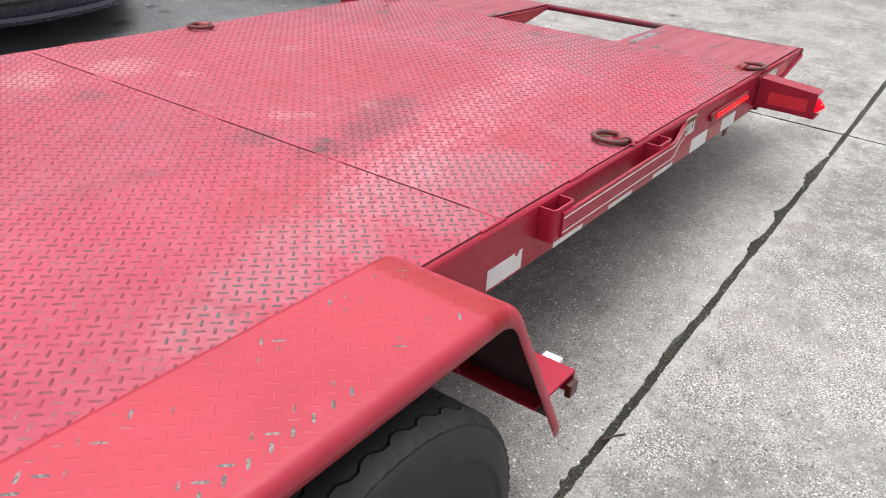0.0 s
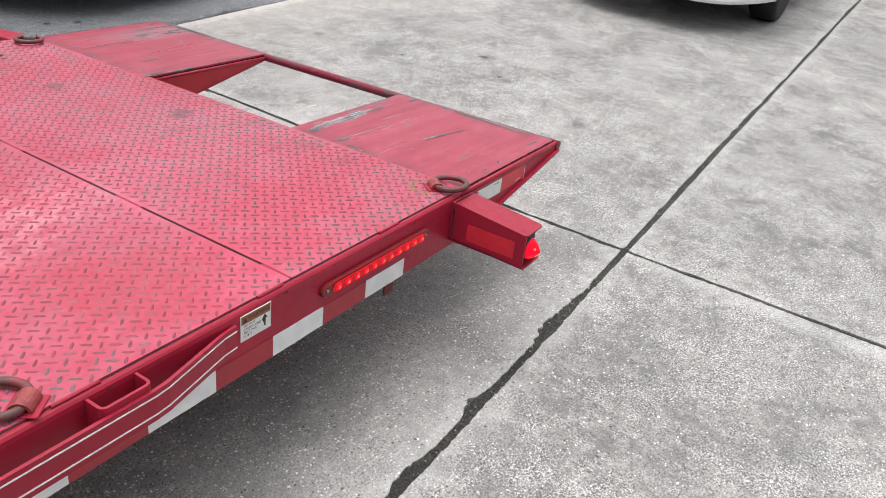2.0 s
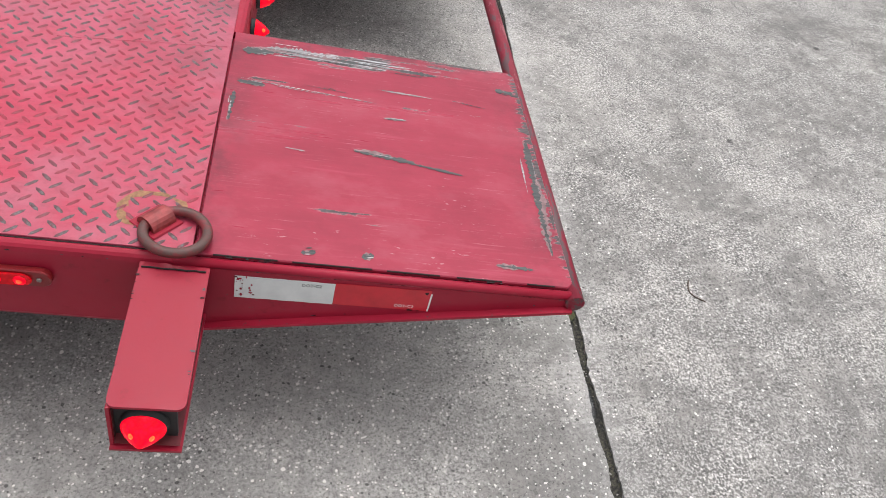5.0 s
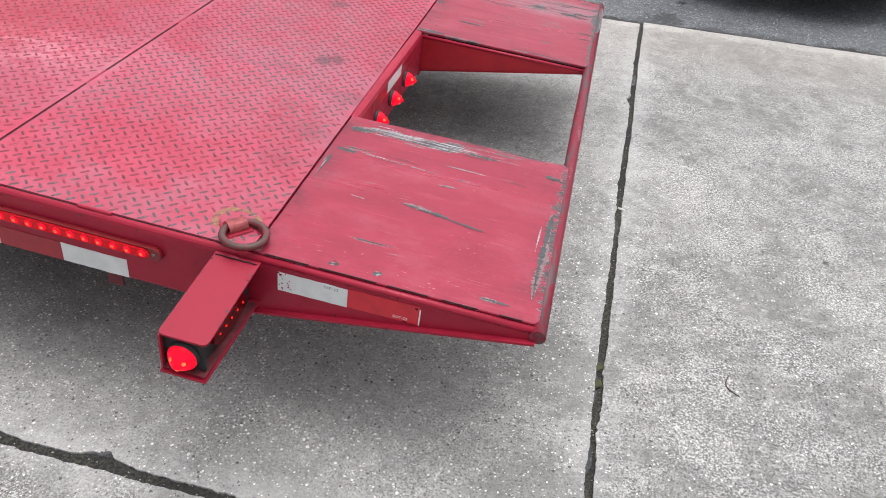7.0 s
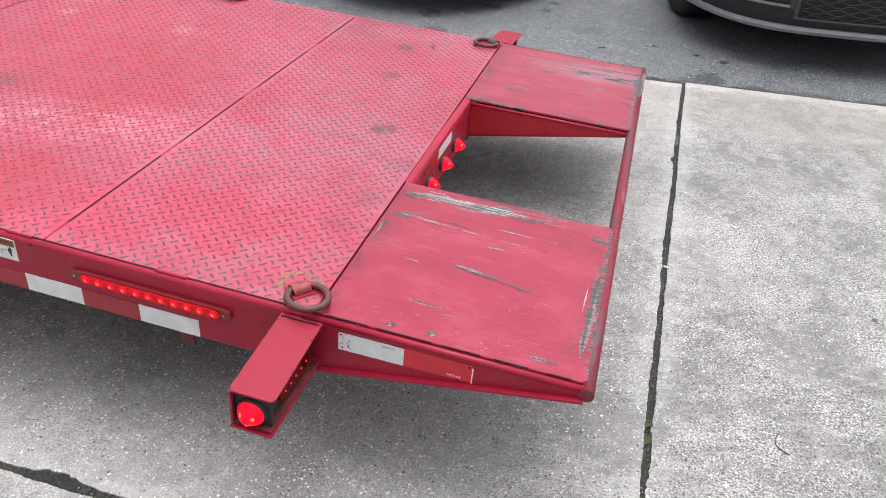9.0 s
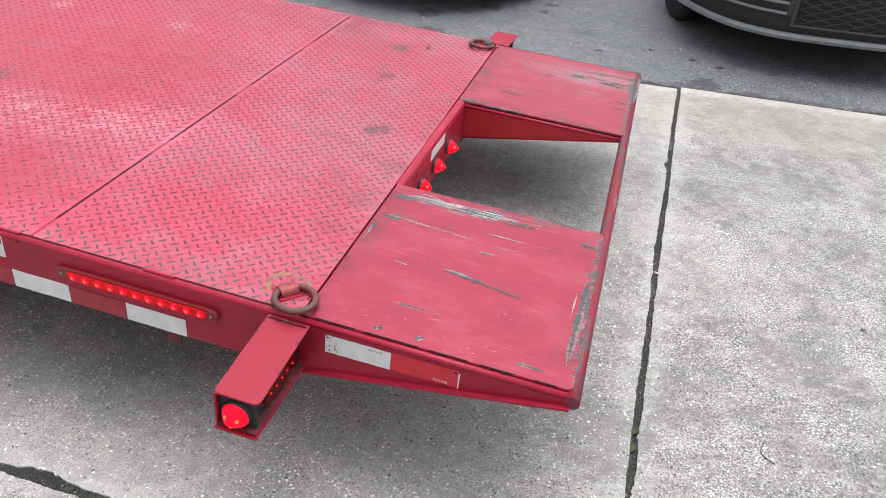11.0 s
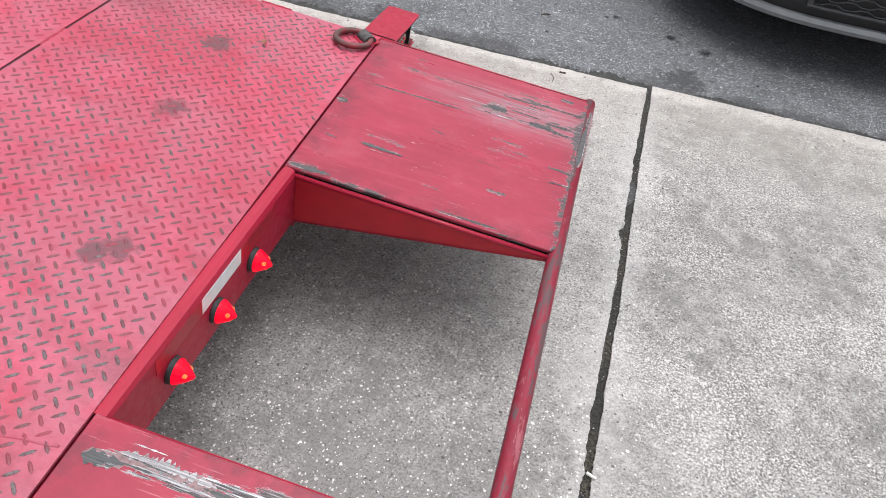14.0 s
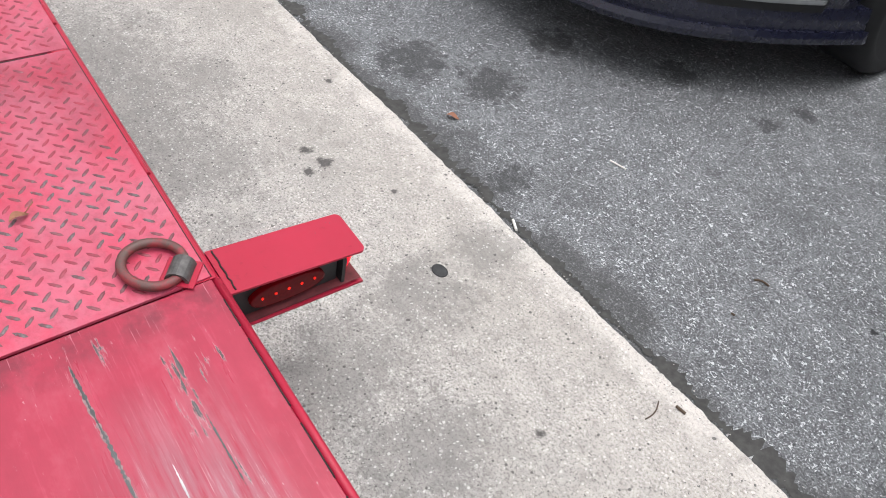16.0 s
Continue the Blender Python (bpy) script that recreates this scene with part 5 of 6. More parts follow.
# tape on the tapered rear web, and on the rear member
tape(0.066, 0.2265, 0.42, 0.471, -0.0095, TAPE_WHITE, trailer, -1, 51, 0.001, label="peeling white reflective tape")
tape(0.227, 0.388, 0.422, 0.474, -0.0095, TAPE_ORANGE, trailer, -1, 52, 0.002, label="peeling red reflective tape")
tape(0.06, 0.226, 0.42, 0.471, W + 0.0095, TAPE_WHITE, trailer, 1, 53, -0.006, label="white reflective tape strip")
rng = random.Random(8)
for k in range(24):
    u, v = 0.066 + abs(rng.gauss(0, 0.012)), 0.47 - rng.uniform(0, 0.05)
    ob = blot("tape_tear", 0, 0, 0, rng.uniform(0.0008, 0.0032), rng.choice((FRAME_RED, GRIMY_RED)), trailer, 300 + k, rng.uniform(0.4, 1.6))
    ob.matrix_local = pose(u, -0.01065, v, 90, 0, 0)
for k in range(2):
    u, v = rng.uniform(0.24, 0.385), rng.choice((0.425, 0.472)) + rng.uniform(-0.004, 0.004)
    ob = blot("tape_tear", 0, 0, 0, rng.uniform(0.003, 0.006), GAP, trailer, 320 + k, rng.uniform(1.0, 2.2))
    ob.matrix_local = pose(u, -0.01065, v, 90, 0, 0)
# a bite out of the foremost tape
ob = blot("tape_tear", 0, 0, 0, 0.0085, FRAME_RED, trailer, 341, 1.6)
ob.matrix_local = pose(-2.002, -0.01065, 0.3935, 90, 0, 0)
writing("DOT-C2", 0.172, 0.458, 0.009, -0.0106, trailer, INK, 0)
writing("DOT-C2", 0.33, 0.428, 0.009, -0.0106, trailer, PIN_WHITE, 0)
part("tape_backing", boxed(0.3875, 0.3905, -0.0104, -0.0094, 0.424, 0.468), PIN_WHITE, trailer, "white paper edge of the peeling tape")
bm = boxed(0.0102, 0.011, 0.972, 1.127, 0.4405, 0.4785)
part("reflective_tape", bm, TAPE_WHITE, trailer, "white reflective tape strip")
for a, b in ((0.815, 0.971), (1.128, 1.28)):
    part("reflective_tape", boxed(0.0102, 0.011, a, b, 0.4405, 0.4785), TAPE_RED, trailer, "red reflective tape strip")
# small tab under the near rail
part("rail_tab", boxed(-0.37, -0.33, 0.0, 0.006, 0.29, 0.33, 0.002), UNDER, trailer)
# lengthwise weld on the rear deck plate
part("weld_seam", tube(bmesh.new(), [(-0.34 + 0.01 * k, 0.56 + 0.0016 * k + 0.0008 * math.sin(k), TOP - 0.0015) for k in range(33)], 0.0035, 6), DECK_RED, trailer)


# ---- wheels and fenders ----
def wheel(x, y, z, s, parent):
    """s: the way the outer face looks along y."""
    wd = 0.215
    turn = Matrix.Translation((x, y, z)) @ pose(0, 0, 0, 90 if s < 0 else -90, 0, 0)
    outer = [(0.338, 0.094), (0.33, 0.1), (0.318, 0.1045), (0.3, 0.1085), (0.292, 0.1115), (0.286, 0.1115), (0.283, 0.1095), (0.27, 0.1095), (0.255, 0.1085), (0.235, 0.104), (0.222, 0.1), (0.212, 0.096), (0.2, 0.09)]
    prof = [(r, -u) for r, u in outer[::-1]] + [(0.343, -0.08), (0.345, 0.0), (0.343, 0.08)] + outer
    hub = part("wheel", lathe(bmesh.new(), [(0.2, -wd * 0.42), (0.19, -wd * 0.2), (0.17, wd * 0.2), (0.06, wd * 0.3), (0.05, wd * 0.46), (0.02, wd * 0.48)], 32, turn), RIM_GREY, parent, "steel trailer wheel")
    tyre = part("tyre", lathe(bmesh.new(), prof, 72, turn, True), TYRE, hub, "dusty black trailer tyre with zigzag tread")
    # five ribs parted by zigzag grooves
    n = 144
    cuts = [-0.095, -0.066, -0.024, 0.024, 0.066, 0.095]
    for i in range(5):
        verts, faces = [], []
        for k in range(n):
            a = 2 * math.pi * k / n
            zig = 0.006 * (1, 0.8, -1, -0.8)[k % 4]
            lo = cuts[i] + (zig + 0.003 if i else 0.0)
            hi = cuts[i + 1] + (zig - 0.003 if i < 4 else 0.0)
            # the shoulder ribs are cut by short cross slits
            slit = 0.004 if k % 2 and i in (0, 4) else 0.0
            rl, rh = (0.344 - slit if i == 0 else 0.3565), (0.344 - slit if i == 4 else 0.3565)
            for r, u in ((0.335, lo), (rl, lo), (rh, hi), (0.335, hi)):
                verts.append(tuple(turn @ Vector((r * math.cos(a), r * math.sin(a), u))))
        for k in range(n):
            p, q = 4 * k, 4 * ((k + 1) % n)
            faces += [(p + j, p + j + 1, q + j + 1, q + j) for j in range(3)]
        raw("tread_rib", verts, faces, TYRE, hub)
    return hub


RIM_GREY = m_plain("white_steel_rim", (0.5, 0.5, 0.49), 0.4, 0.3, 0.3, 20, 0.05)
WX, WZ = -2.825, 0.16
for f, s in ((near, -1), (far, 1)):
    for k in range(2):
        x = WX - 0.86 * k
        wheel(x, f(-0.22), WZ - 0.053 * k * 0 + (0.0 if s < 0 else 0.06), s, trailer)


def fender(f, s, parent):
    """Tread-plate fender: flat top, bent ends, rounded outer edge."""
    xa, xb = -4.2, -2.54
    zt, yi, yo, r = 0.602, -0.032, -0.296, 0.024
    # side line of the fender: (x, z) from the rear foot up, along and down
    # straight rear flap, then one wide bend into the top
    tilt, R = radians(30.4), 0.11
    cx, cz = xb - 0.012, zt - R
    line = [(xb + 0.309, 0.172), (xb + 0.292, 0.201)]
    for k in range(10):
        a = tilt + (math.pi / 2 - tilt) * k / 9
        line.append((cx + R * math.cos(a), cz + R * math.sin(a)))
    line.append((line[-1][0] - 0.012, zt))
    mirror = [(xa + xb - x, z) for x, z in line]
    line = line + mirror[::-1]
    bm = bmesh.new()
    rows = []
    # outward normals along the line let the edge lip turn down to the inside
    for i, (x, z) in enumerate(line):
        p, q = Vector(line[max(i - 1, 0)]), Vector(line[min(i + 1, len(line) - 1)])
        d = (q - p).normalized()
        nrm = Vector((d.y, -d.x))
        if nrm.y < 0 and abs(nrm.y) > 0.5:
            nrm = -nrm
        if abs(nrm.y) <= 0.5:
            nrm = nrm if (nrm.x > 0) == (x > (xa + xb) / 2) else -nrm
        row = []
        prof = [(yi, 0.0), (yi - 0.008, 0.0), ((yi + yo) / 2, 0.0), (yo + r + 0.012, 0.0), (yo + r, 0.0)]
        for k in range(1, 6):
            a = k / 5 * math.pi / 2
            prof.append((yo + r - r * math.sin(a), -r + r * math.cos(a)))
        prof.append((yo, -r - 0.012))
        for y, h in prof:
            row.append(bm.verts.new((x + nrm.x * h, f(y), z + nrm.y * h)))
        rows.append(row)
    for a, b in zip(rows, rows[1:]):
        for k in range(len(a) - 1):
            fc = bm.faces.new((a[k], a[k + 1], b[k + 1], b[k]))
            fc.smooth = True
    bmesh.ops.recalc_face_normals(bm, faces=bm.faces)
    ob = part("fender", bm, FENDER_RED, parent, "bright red tread-plate fender worn by boots")
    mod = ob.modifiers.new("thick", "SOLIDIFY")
    # the underside takes the darker second material
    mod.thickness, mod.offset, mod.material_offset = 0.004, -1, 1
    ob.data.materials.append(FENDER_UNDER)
    # inner wall down to the rail
    part("inner_wall", boxed(xa + 0.02, xb - 0.005, *sorted((f(yi), f(yi + 0.004))), 0.47, zt - 0.005), FENDER_RED, ob)
    # thin dark sheet over the wheel side of the wall
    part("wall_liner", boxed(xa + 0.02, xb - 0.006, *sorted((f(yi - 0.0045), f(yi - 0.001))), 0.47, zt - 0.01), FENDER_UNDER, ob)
    part("wall_foot", boxed(xa + 0.02, xb - 0.005, *sorted((f(yi), f(-0.0095))), 0.47, 0.476), FENDER_RED, ob)
    # lugs follow the top and the bends
    pts = [Vector((x, 0, z)) for x, z in line]
    gone = [0.0]
    for p, q in zip(pts, pts[1:]):
        gone.append(gone[-1] + (q - p).length)

    def on_line(u):
        k = min(max(sum(g <= u for g in gone) - 1, 0), len(pts) - 2)
        t = (u - gone[k]) / (gone[k + 1] - gone[k])
        d = (pts[k + 1] - pts[k]).normalized()
        return pts[k].lerp(pts[k + 1], t), Vector((-d.z, 0, d.x))
    verts, faces = [], []
    d = LUG_PITCH / 2
    for i in range(3, int((gone[-1] - 0.05) / d)):
        for j in range(-18, 0):
            if (i + j) % 2:
                continue
            u, y = i * d, j * d
            if not (yo + r < y < yi - 0.01):
                continue
            q = 1 if i % 2 else -1
            c = math.sqrt(0.5)
            ux, uy, k = c, c * q, len(verts)
            for a, b, h in ((-1, 0, 0), (-0.5, -0.85, 0), (0.5, -0.85, 0), (1, 0, 0), (0.5, 0.85, 0), (-0.5, 0.85, 0), (-0.55, 0, 1), (0.55, 0, 1)):
                p, nn = on_line(u + a * LUG_L * ux - b * LUG_W * uy)
                if nn.z < 0:
                    nn = -nn
                p = p + nn * (-0.0003 + h * LUG_H * 0.36)
                verts.append((p.x, f(y + a * LUG_L * uy + b * LUG_W * ux), p.z))
            faces += [(k, k + 1, k + 6), (k + 1, k + 2, k + 7, k + 6), (k + 2, k + 3, k + 7), (k + 3, k + 4, k + 7), (k + 4, k + 5, k + 6, k + 7), (k + 5, k, k + 6)]
    tagged(raw("tread_pattern", verts, faces, FENDER_LUG, ob, "painted tread lugs, a few worn to steel", smooth=True), kind="stuff")


def rubbed(q):
    """Boot-rubbed band along the rear bend of the fender."""
    jag = q.ramp(q.noise(30.0, 5, 0.75), 0.3, 0.7, -0.02, 0.02)
    x = q.math("ADD", q.axis(0), jag)
    return q.math("MULTIPLY", q.ramp(x, -2.58, -2.57), q.ramp(x, -2.515, -2.525))


def m_fender():
    q = Mat("bright_red_fender_paint", 0.42)
    base = q.mix(q.ramp(q.noise(2.5, 3), 0.35, 0.65), (0.41, 0.022, 0.046), (0.35, 0.018, 0.039))
    base = q.mix(q.ramp(q.noise(14.0, 5, 0.7), 0.52, 0.7, 0, 0.4), base, (0.43, 0.04, 0.07))
    base = q.mix(q.math("MULTIPLY", rubbed(q), 0.95), base, (0.3, 0.002, 0.008))
    scratch = q.noise(1.0, 4, 0.7, q.scaled(14.0, 120.0, 60.0))
    base = q.mix(q.ramp(scratch, 0.68, 0.74, 0, 0.5), base, (0.24, 0.012, 0.026))
    return q.color(base).bump(q.noise(120, 2), 0.08, 0.001).m


def m_fender_lug():
    q = Mat("fender_lug_paint", 0.45)
    y = q.axis(1)
    rows = q.math("MAXIMUM", q.ramp(q.math("ABSOLUTE", q.math("ADD", y, 0.082)), 0.03, 0.016), q.ramp(q.math("ABSOLUTE", q.math("ADD", y, 0.236)), 0.028, 0.016))
    k = q.math("MULTIPLY", q.ramp(q.noise(9.0, 3), 0.44, 0.5), q.math("MULTIPLY", rows, q.ramp(q.random(True), 0.32, 0.4)))
    base = q.mix(q.math("MULTIPLY", rubbed(q), 0.85), (0.38, 0.019, 0.041), (0.26, 0.002, 0.008))
    bare = q.mix(q.ramp(q.noise(150.0, 3), 0.45, 0.6), (0.05, 0.055, 0.05), (0.2, 0.2, 0.19))
    return q.color(q.mix(q.math("MULTIPLY", k, 0.95), base, bare)).m


FENDER_RED, FENDER_LUG = m_fender(), m_fender_lug()
fender(near, -1, trailer)
fender(far, 1, trailer)

# step bracket behind the near fender, with a small lamp
step = part("step_bracket", boxed(-2.33, -2.155, -0.272, -0.01, 0.252, 0.26, 0.002), FRAME_RED, trailer, "red step bracket behind the fender")
part("flange", boxed(-2.163, -2.155, -0.272, -0.0095, 0.2, 0.2515), FRAME_RED, step)
xa, xb = -2.34, -2.25
ring = [(xa, 0.2605), (xb, 0.2605), (xb, 0.345), (xa, 0.345), (xa, 0.262), (xa + 0.006, 0.2665), (xa + 0.006, 0.339), (xb - 0.006, 0.339), (xb - 0.006, 0.2665), (xa + 0.006, 0.2662), (xa, 0.2618)]
part("tube_stub", extrude_profile(ring, 1, -0.085, -0.0095), FRAME_RED, step, "open square tube stub")
# dark block across the tube's inner end
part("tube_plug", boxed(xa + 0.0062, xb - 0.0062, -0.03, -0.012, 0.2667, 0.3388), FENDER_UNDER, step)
part("lamp_base", boxed(-2.1545, -2.14, -0.235, -0.18, 0.236, 0.2415, 0.001), BLACK_RUBBER, step)
part("white_lamp", boxed(-2.1545, -2.132, -0.23, -0.185, 0.242, 0.259, 0.004), PIN_WHITE, step, "small white lamp")
part("end_lamp", boxed(-2.2, -2.165, -0.288, -0.2725, 0.213, 0.246, 0.004), m_plain("amber_lens", (0.07, 0.018, 0.014), 0.3, 0, 0.3, 50, 0), step, "dull dark red lamp")


# ---- parked cars: front ends towards the trailer ----
def car(name, m, paint, lip_mat, label, W2=0.92, L=4.6, slats=True, hood=0.98, bow=0.34, power=5.0, axle=0.9, lip=(0.185, 0.245), bumper=None, steer=0, low=0.19, half_grille=0.55, vent=(0.6, 0.84)):
    """Local axes: nose at y = 0, tail at y = L, upright."""
    root = new(name)
    root.matrix_world = m
    tagged(root, label, "car", "cars parked in the lot")
    nose = lambda x: bow * min(1.0, abs(x / W2)) ** power
    wheel_y, wr = (axle, L - 0.95), 0.345

    def half(y):
        a = W2 * min(1.0, max(y, 0.0001) / bow) ** (1 / power)
        t = max(0.0, y - (L - 0.35)) / 0.35
        return a * (1 - 0.25 * t * t)

    def arch(y):
        z = 0.22
        for c in wheel_y:
            d = abs(y - c)
            if d < 0.4:
                z = max(z, 0.33 + math.sqrt(0.4**2 - d * d) * 0.93)
        return z

    def top(y):
        if y < 1.25:
            return 0.72 + (hood - 0.72) * min(1, y / 0.5) ** 0.5 + 0.05 * y / 1.25
        if y > L - 0.9:
            return hood + 0.08
        return hood + 0.06
    ys = [0.002, 0.006, 0.012, 0.02, 0.03, 0.045, 0.06, 0.08, 0.1, 0.13, 0.16, 0.2, 0.24, 0.28, 0.32, 0.36] + [0.4 + 0.05 * k for k in range(int((L - 0.45) / 0.05))] + [L - 0.02, L]
    bm = bmesh.new()
    rows = []
    for y in ys:
        w, zb, zt = half(y), arch(y), top(y)
        low = 0.24
        sec = [(0.0, low), (w * 0.6, low), (w * 0.78, low if zb < 0.3 else zb - 0.02), (w * 0.95, zb + 0.0), (w * 1.0, zb + 0.04), (w * 1.0, (zb + zt) / 2 + 0.03), (w * 0.985, zt - 0.17), (w * 0.94, zt - 0.07), (w * 0.8, zt - 0.02), (0.0, zt)]
        row = [bm.verts.new((x, y, z)) for x, z in sec] + [bm.verts.new((-x, y, z)) for x, z in sec[-2:0:-1]]
        rows.append(row)
    for a, b in zip(rows, rows[1:]):
        for k in range(len(a)):
            fc = bm.faces.new((a[k], a[(k + 1) % len(a)], b[(k + 1) % len(a)], b[k]))
            fc.smooth = True
    bm.faces.new(rows[0][::-1])
    bm.faces.new(rows[-1])
    bmesh.ops.recalc_face_normals(bm, faces=bm.faces)
    part("body", bm, paint, root)
    # cabin: glass band with a painted roof
    def cabin(z0, z1, f0, f1, material, nm):
        bm = bmesh.new()
        rows = []
        for z, (ya, yb, w) in ((z0, f0), (z1, f1)):
            rows.append([bm.verts.new((x, y, z)) for x, y in ((-w, ya + 0.12), (-w * 0.6, ya), (w * 0.6, ya), (w, ya + 0.12), (w, yb - 0.1), (w * 0.7, yb), (-w * 0.7, yb), (-w, yb - 0.1))])
        n = len(rows[0])
        for k in range(n):
            bm.faces.new((rows[0][k], rows[0][(k + 1) % n], rows[1][(k + 1) % n], rows[1][k]))
        bm.faces.new(rows[1])
        bm.faces.new(rows[0][::-1])
        bmesh.ops.recalc_face_normals(bm, faces=bm.faces)
        part(nm, bm, material, root)
    cabin(hood + 0.02, hood + 0.42, (1.2, L - 0.25, W2 * 0.9), (1.95, L - 0.6, W2 * 0.7), CAR_GLASS, "windows")
    cabin(hood + 0.42, hood + 0.47, (1.95, L - 0.6, W2 * 0.7), (2.15, L - 0.75, W2 * 0.62), paint, "roof")

    def band(nm, x0, x1, za, zb, out, depth, material, n=24, bulge=0.0, parent=root, lab=""):
        bm = bmesh.new()
        rows = []
        for k in range(n + 1):
            x = x0 + (x1 - x0) * k / n
            y = nose(x) - out
            mid = (za + zb) / 2
            rows.append([bm.verts.new(p) for p in ((x, y, za), (x, y - bulge, mid), (x, y, zb), (x, y + depth, zb), (x, y + depth, za))])
        for a, b in zip(rows, rows[1:]):
            for k in range(5):
                fc = bm.faces.new((a[k], a[(k + 1) % 5], b[(k + 1) % 5], b[k]))
                fc.smooth = False
        bm.faces.new(rows[0])
        bm.faces.new(rows[-1][::-1])
        bmesh.ops.recalc_face_normals(bm, faces=bm.faces)
        return part(nm, bm, material, parent, lab)
    band("chin_lip", -W2 * 0.985, W2 * 0.985, *lip, 0.03, 0.12, lip_mat, 40, 0.008, lab="lower bumper lip")
    band("chin", -W2 * 0.95, W2 * 0.95, low, lip[0], -0.02, 0.2, CAR_TRIM, 40, 0.004, lab="black plastic under-chin")
    band("lower_bumper", -W2 * 0.97, W2 * 0.97, lip[1], 0.33, 0.008, 0.1, bumper or paint, 40, 0.004)
    grille = band("grille", -half_grille, half_grille, 0.3, 0.56, 0.01, 0.06, CAR_BLACK, 24, 0.0, lab="black grille opening")
    if slats:
        for k in range(4):
            z = 0.33 + 0.052 * k
            band("grille_bar", -half_grille * 0.99, half_grille * 0.99, z, z + 0.017, 0.024, 0.016, CAR_TRIM, 20, 0.004, grille)
    else:
        # honeycomb mesh: zigzag wires that meet in turn, row by row
        step, rise = 0.03, 0.011
        bm = bmesh.new()
        n = int(2 * half_grille / step)
        for r in range(11):
            z = 0.312 + 2 * rise * r
            pts = []
            for k in range(n + 1):
                x = -half_grille + step * k
                up = rise * 0.55 * (1 if (k // 2 + r) % 2 else -1)
                pts.append((x, nose(x) - 0.022, z + up))
            tube(bm, pts, 0.0032, 4)
        part("mesh", bm, CAR_TRIM, grille, "black honeycomb mesh")
        band("grille_frame", -half_grille - 0.02, half_grille + 0.02, 0.288, 0.302, 0.03, 0.03, CAR_TRIM, 24, 0.003, grille)
        for e in (-1, 1):
            band("grille_frame", *sorted((e * half_grille, e * (half_grille + 0.022))), 0.302, 0.56, 0.03, 0.03, CAR_TRIM, 3, 0.003, grille)
    for s in (-1, 1):
        intake = band("side_vent", *sorted((s * vent[0], s * vent[1])), 0.315, 0.47, 0.01, 0.05, CAR_BLACK, 10, 0.0, lab="side air intake")
        for z in (0.345, 0.4):
            band("vent_bar", *sorted((s * vent[0], s * vent[1])), z, z + 0.014, 0.024, 0.016, LIP_GREY, 10, 0.002, intake)
        band("headlight", *sorted((s * W2 * 0.55, s * W2 * 0.93)), 0.62, 0.72, 0.008, 0.08, CAR_LENS, 12, 0.006, lab="clear headlight lens")
    for c in wheel_y:
        for s in (-1, 1):
            turn = Matrix.Translation((s * (W2 - 0.115), c, wr)) @ pose(0, 0, 0, 0, 0, steer if c == axle else 0) @ pose(0, 0, 0, 0, 90 * s, 0)
            prof = [(0.27, -0.11), (0.31, -0.115), (wr - 0.012, -0.1), (wr, -0.075), (wr, 0.075), (wr - 0.012, 0.1), (0.31, 0.115), (0.276, 0.108)]
            wh = part("wheel", lathe(bmesh.new(), prof, 48, turn), CAR_TYRE, root, "black tyre")
            bm = bmesh.new()
            lathe(bm, [(0.275, 0.1), (0.262, 0.105), (0.252, 0.06), (0.235, 0.03)], 40, turn)
            for k in range(5):
                q = turn @ pose(0, 0, 0, 0, 0, 72 * k)
                vs = [bm.verts.new(q @ Vector(p)) for p in ((0.03, -0.03, 0.095), (0.255, -0.022, 0.085), (0.255, 0.022, 0.085), (0.03, 0.03, 0.095), (0.03, -0.03, 0.06), (0.255, -0.022, 0.05), (0.255, 0.022, 0.05), (0.03, 0.03, 0.06))]
                for w in ((0, 1, 2, 3), (7, 6, 5, 4), (0, 4, 5, 1), (1, 5, 6, 2), (2, 6, 7, 3), (3, 7, 4, 0)):
                    bm.faces.new([vs[i] for i in w])
            lathe(bm, [(0.05, 0.06), (0.05, 0.1), (0.02, 0.104)], 20, turn)
            bmesh.ops.recalc_face_normals(bm, faces=bm.faces)
            part("rim", bm, CAR_RIM, wh, "five-spoke alloy rim")
    # dark underbody and wheel houses
    part("underbody", boxed(-W2 * 0.7, W2 * 0.7, bow + 0.15, L - 0.3, 0.2, 0.3), CAR_BLACK, root)
    return root


def m_paint(name, c, rough=0.25):
    q = Mat(name, rough)
    q.b.inputs["Coat Weight"].default_value = 0.6
    q.b.inputs["Coat Roughness"].default_value = 0.08
    n = q.noise(3.0, 3)
    return q.color(q.mix(q.ramp(n, 0.3, 0.7), tuple(v * 0.85 for v in c), c)).rough(q.ramp(q.noise(40, 3), 0.3, 0.7, rough * 0.8, rough * 1.4)).m


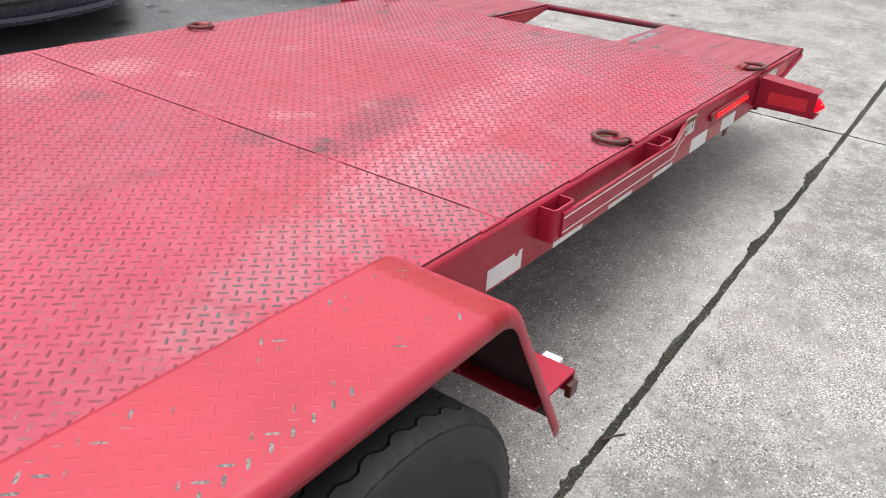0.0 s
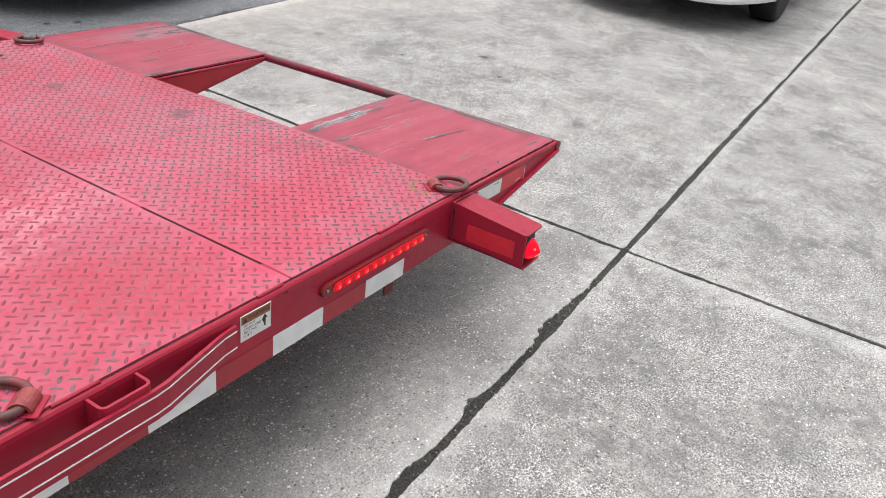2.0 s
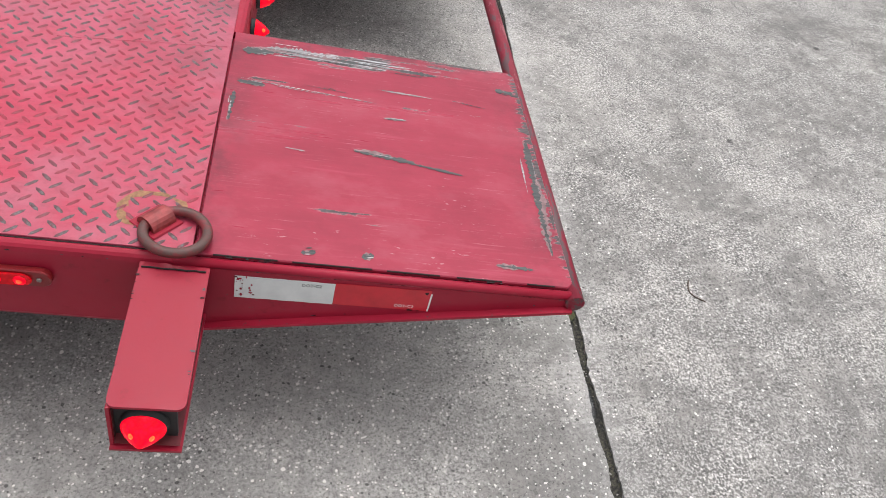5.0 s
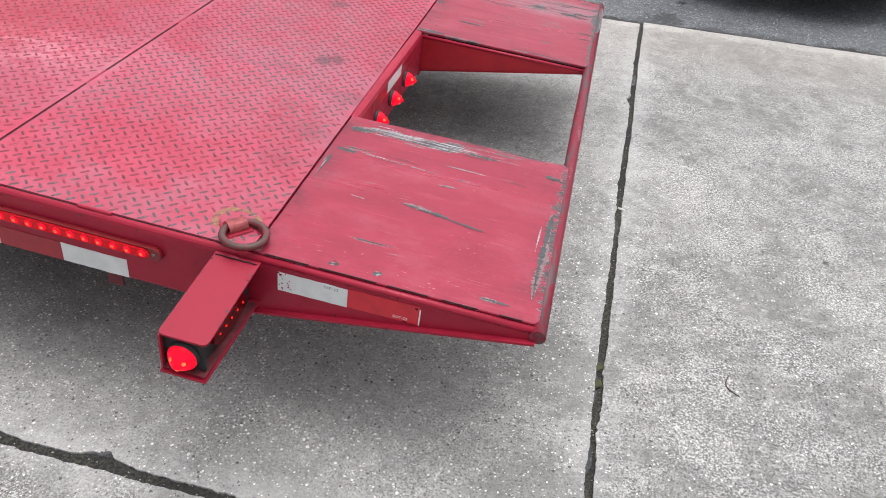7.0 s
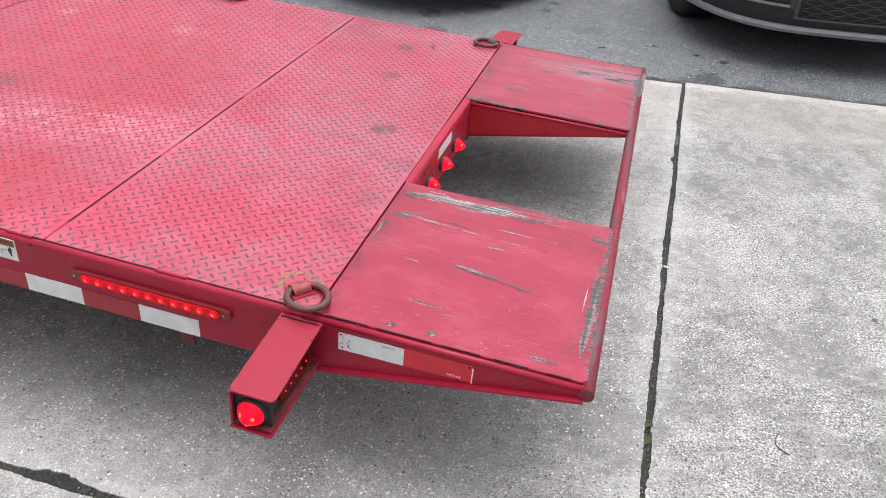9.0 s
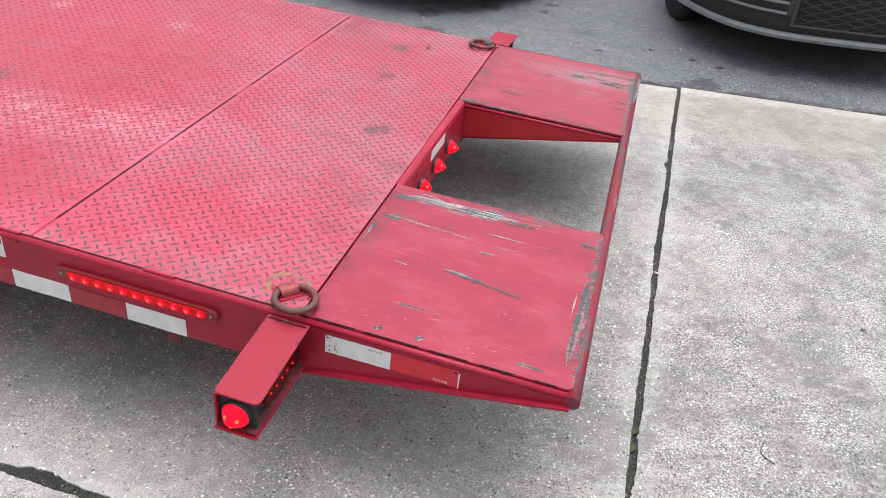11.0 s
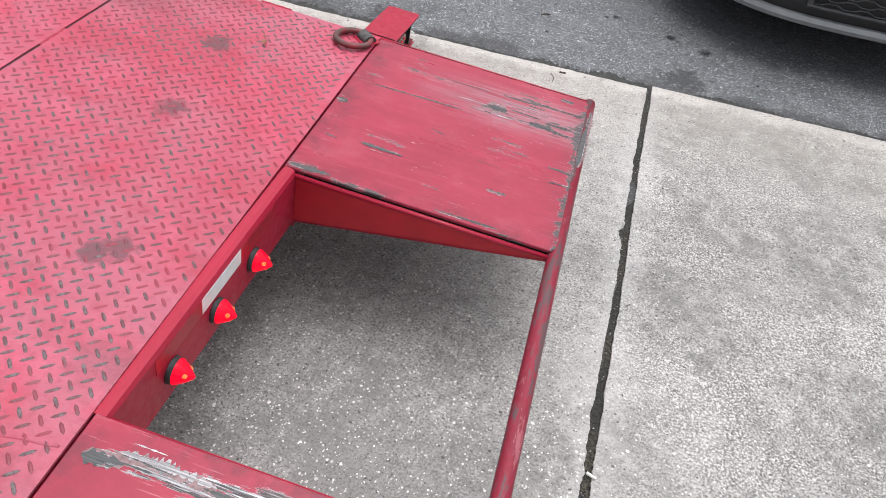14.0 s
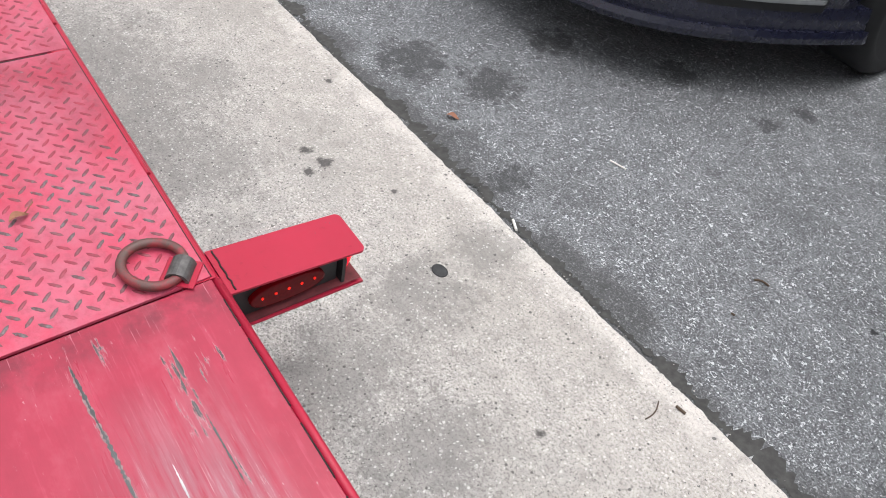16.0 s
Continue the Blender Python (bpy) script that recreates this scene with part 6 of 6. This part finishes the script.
CAR_BLACK = m_plain("black_plastic", (0.012, 0.012, 0.013), 0.55, 0, 0.3, 40, 0.05)
CAR_TRIM = m_plain("dark_grey_trim", (0.05, 0.05, 0.053), 0.4, 0, 0.3, 40, 0.05)
CAR_TYRE = m_plain("car_tyre_rubber", (0.011, 0.011, 0.012), 0.7, 0, 0.4, 30, 0.1)
CAR_RIM = m_plain("silver_alloy", (0.55, 0.55, 0.56), 0.3, 0.8, 0.15, 30, 0)
CAR_GLASS = m_plain("dark_car_glass", (0.01, 0.012, 0.014), 0.06, 0, 0.1, 10, 0)
CAR_LENS = m_plain("clear_lamp_lens", (0.45, 0.46, 0.48), 0.12, 0.3, 0.2, 20, 0)
LIP_GREY = m_plain("satin_grey_lip", (0.24, 0.247, 0.255), 0.4, 0.1, 0.2, 20, 0)
GREY_PAINT, NAVY_PAINT, WHITE_PAINT = m_paint("dark_grey_car_paint", (0.026, 0.027, 0.03)), m_paint("navy_car_paint", (0.012, 0.013, 0.03)), m_paint("white_car_paint", (0.72, 0.72, 0.7))
car("parked_car", pose(1.61, 3.41, -0.012), GREY_PAINT, LIP_GREY, "dark grey car with a silver bumper lip and mesh grille", 0.93, 4.7, False, 1.0, 0.62, 3.2, 0.9, (0.214, 0.25), CAR_BLACK, 20, 0.172, 0.25, (0.3, 0.66))
car("parked_car", pose(-1.07, 3.68, -0.012), NAVY_PAINT, NAVY_PAINT, "dark navy car with a slatted grille on asphalt", 0.95, 4.6, True, 0.95, 0.8, 2.8, 1.06, (0.205, 0.25), None, 0, 0.19)
car("parked_car", pose(4.4, 1.05, 0.0, 0, 0, -90), WHITE_PAINT, WHITE_PAINT, "white car parked on the concrete", 0.93, 4.4, True, 0.95, 0.75, 4.2, 1.02, (0.225, 0.27), None, 0, 0.205)

# a fallen leaf on the deck
lf = leaf(-0.287, 1.858, 0.0, 0.036, 1.89, "curled brown leaf with its stalk on the tread-plate deck")
part("stalk", tube(bmesh.new(), [(-0.290, 1.869, 0.006), (-0.297, 1.880, 0.012), (-0.304, 1.887, 0.012)], 0.0012, 6), LEAF, lf)
lf.matrix_world = trailer.matrix_world @ Matrix.Translation((0, 0, TOP + 0.003))
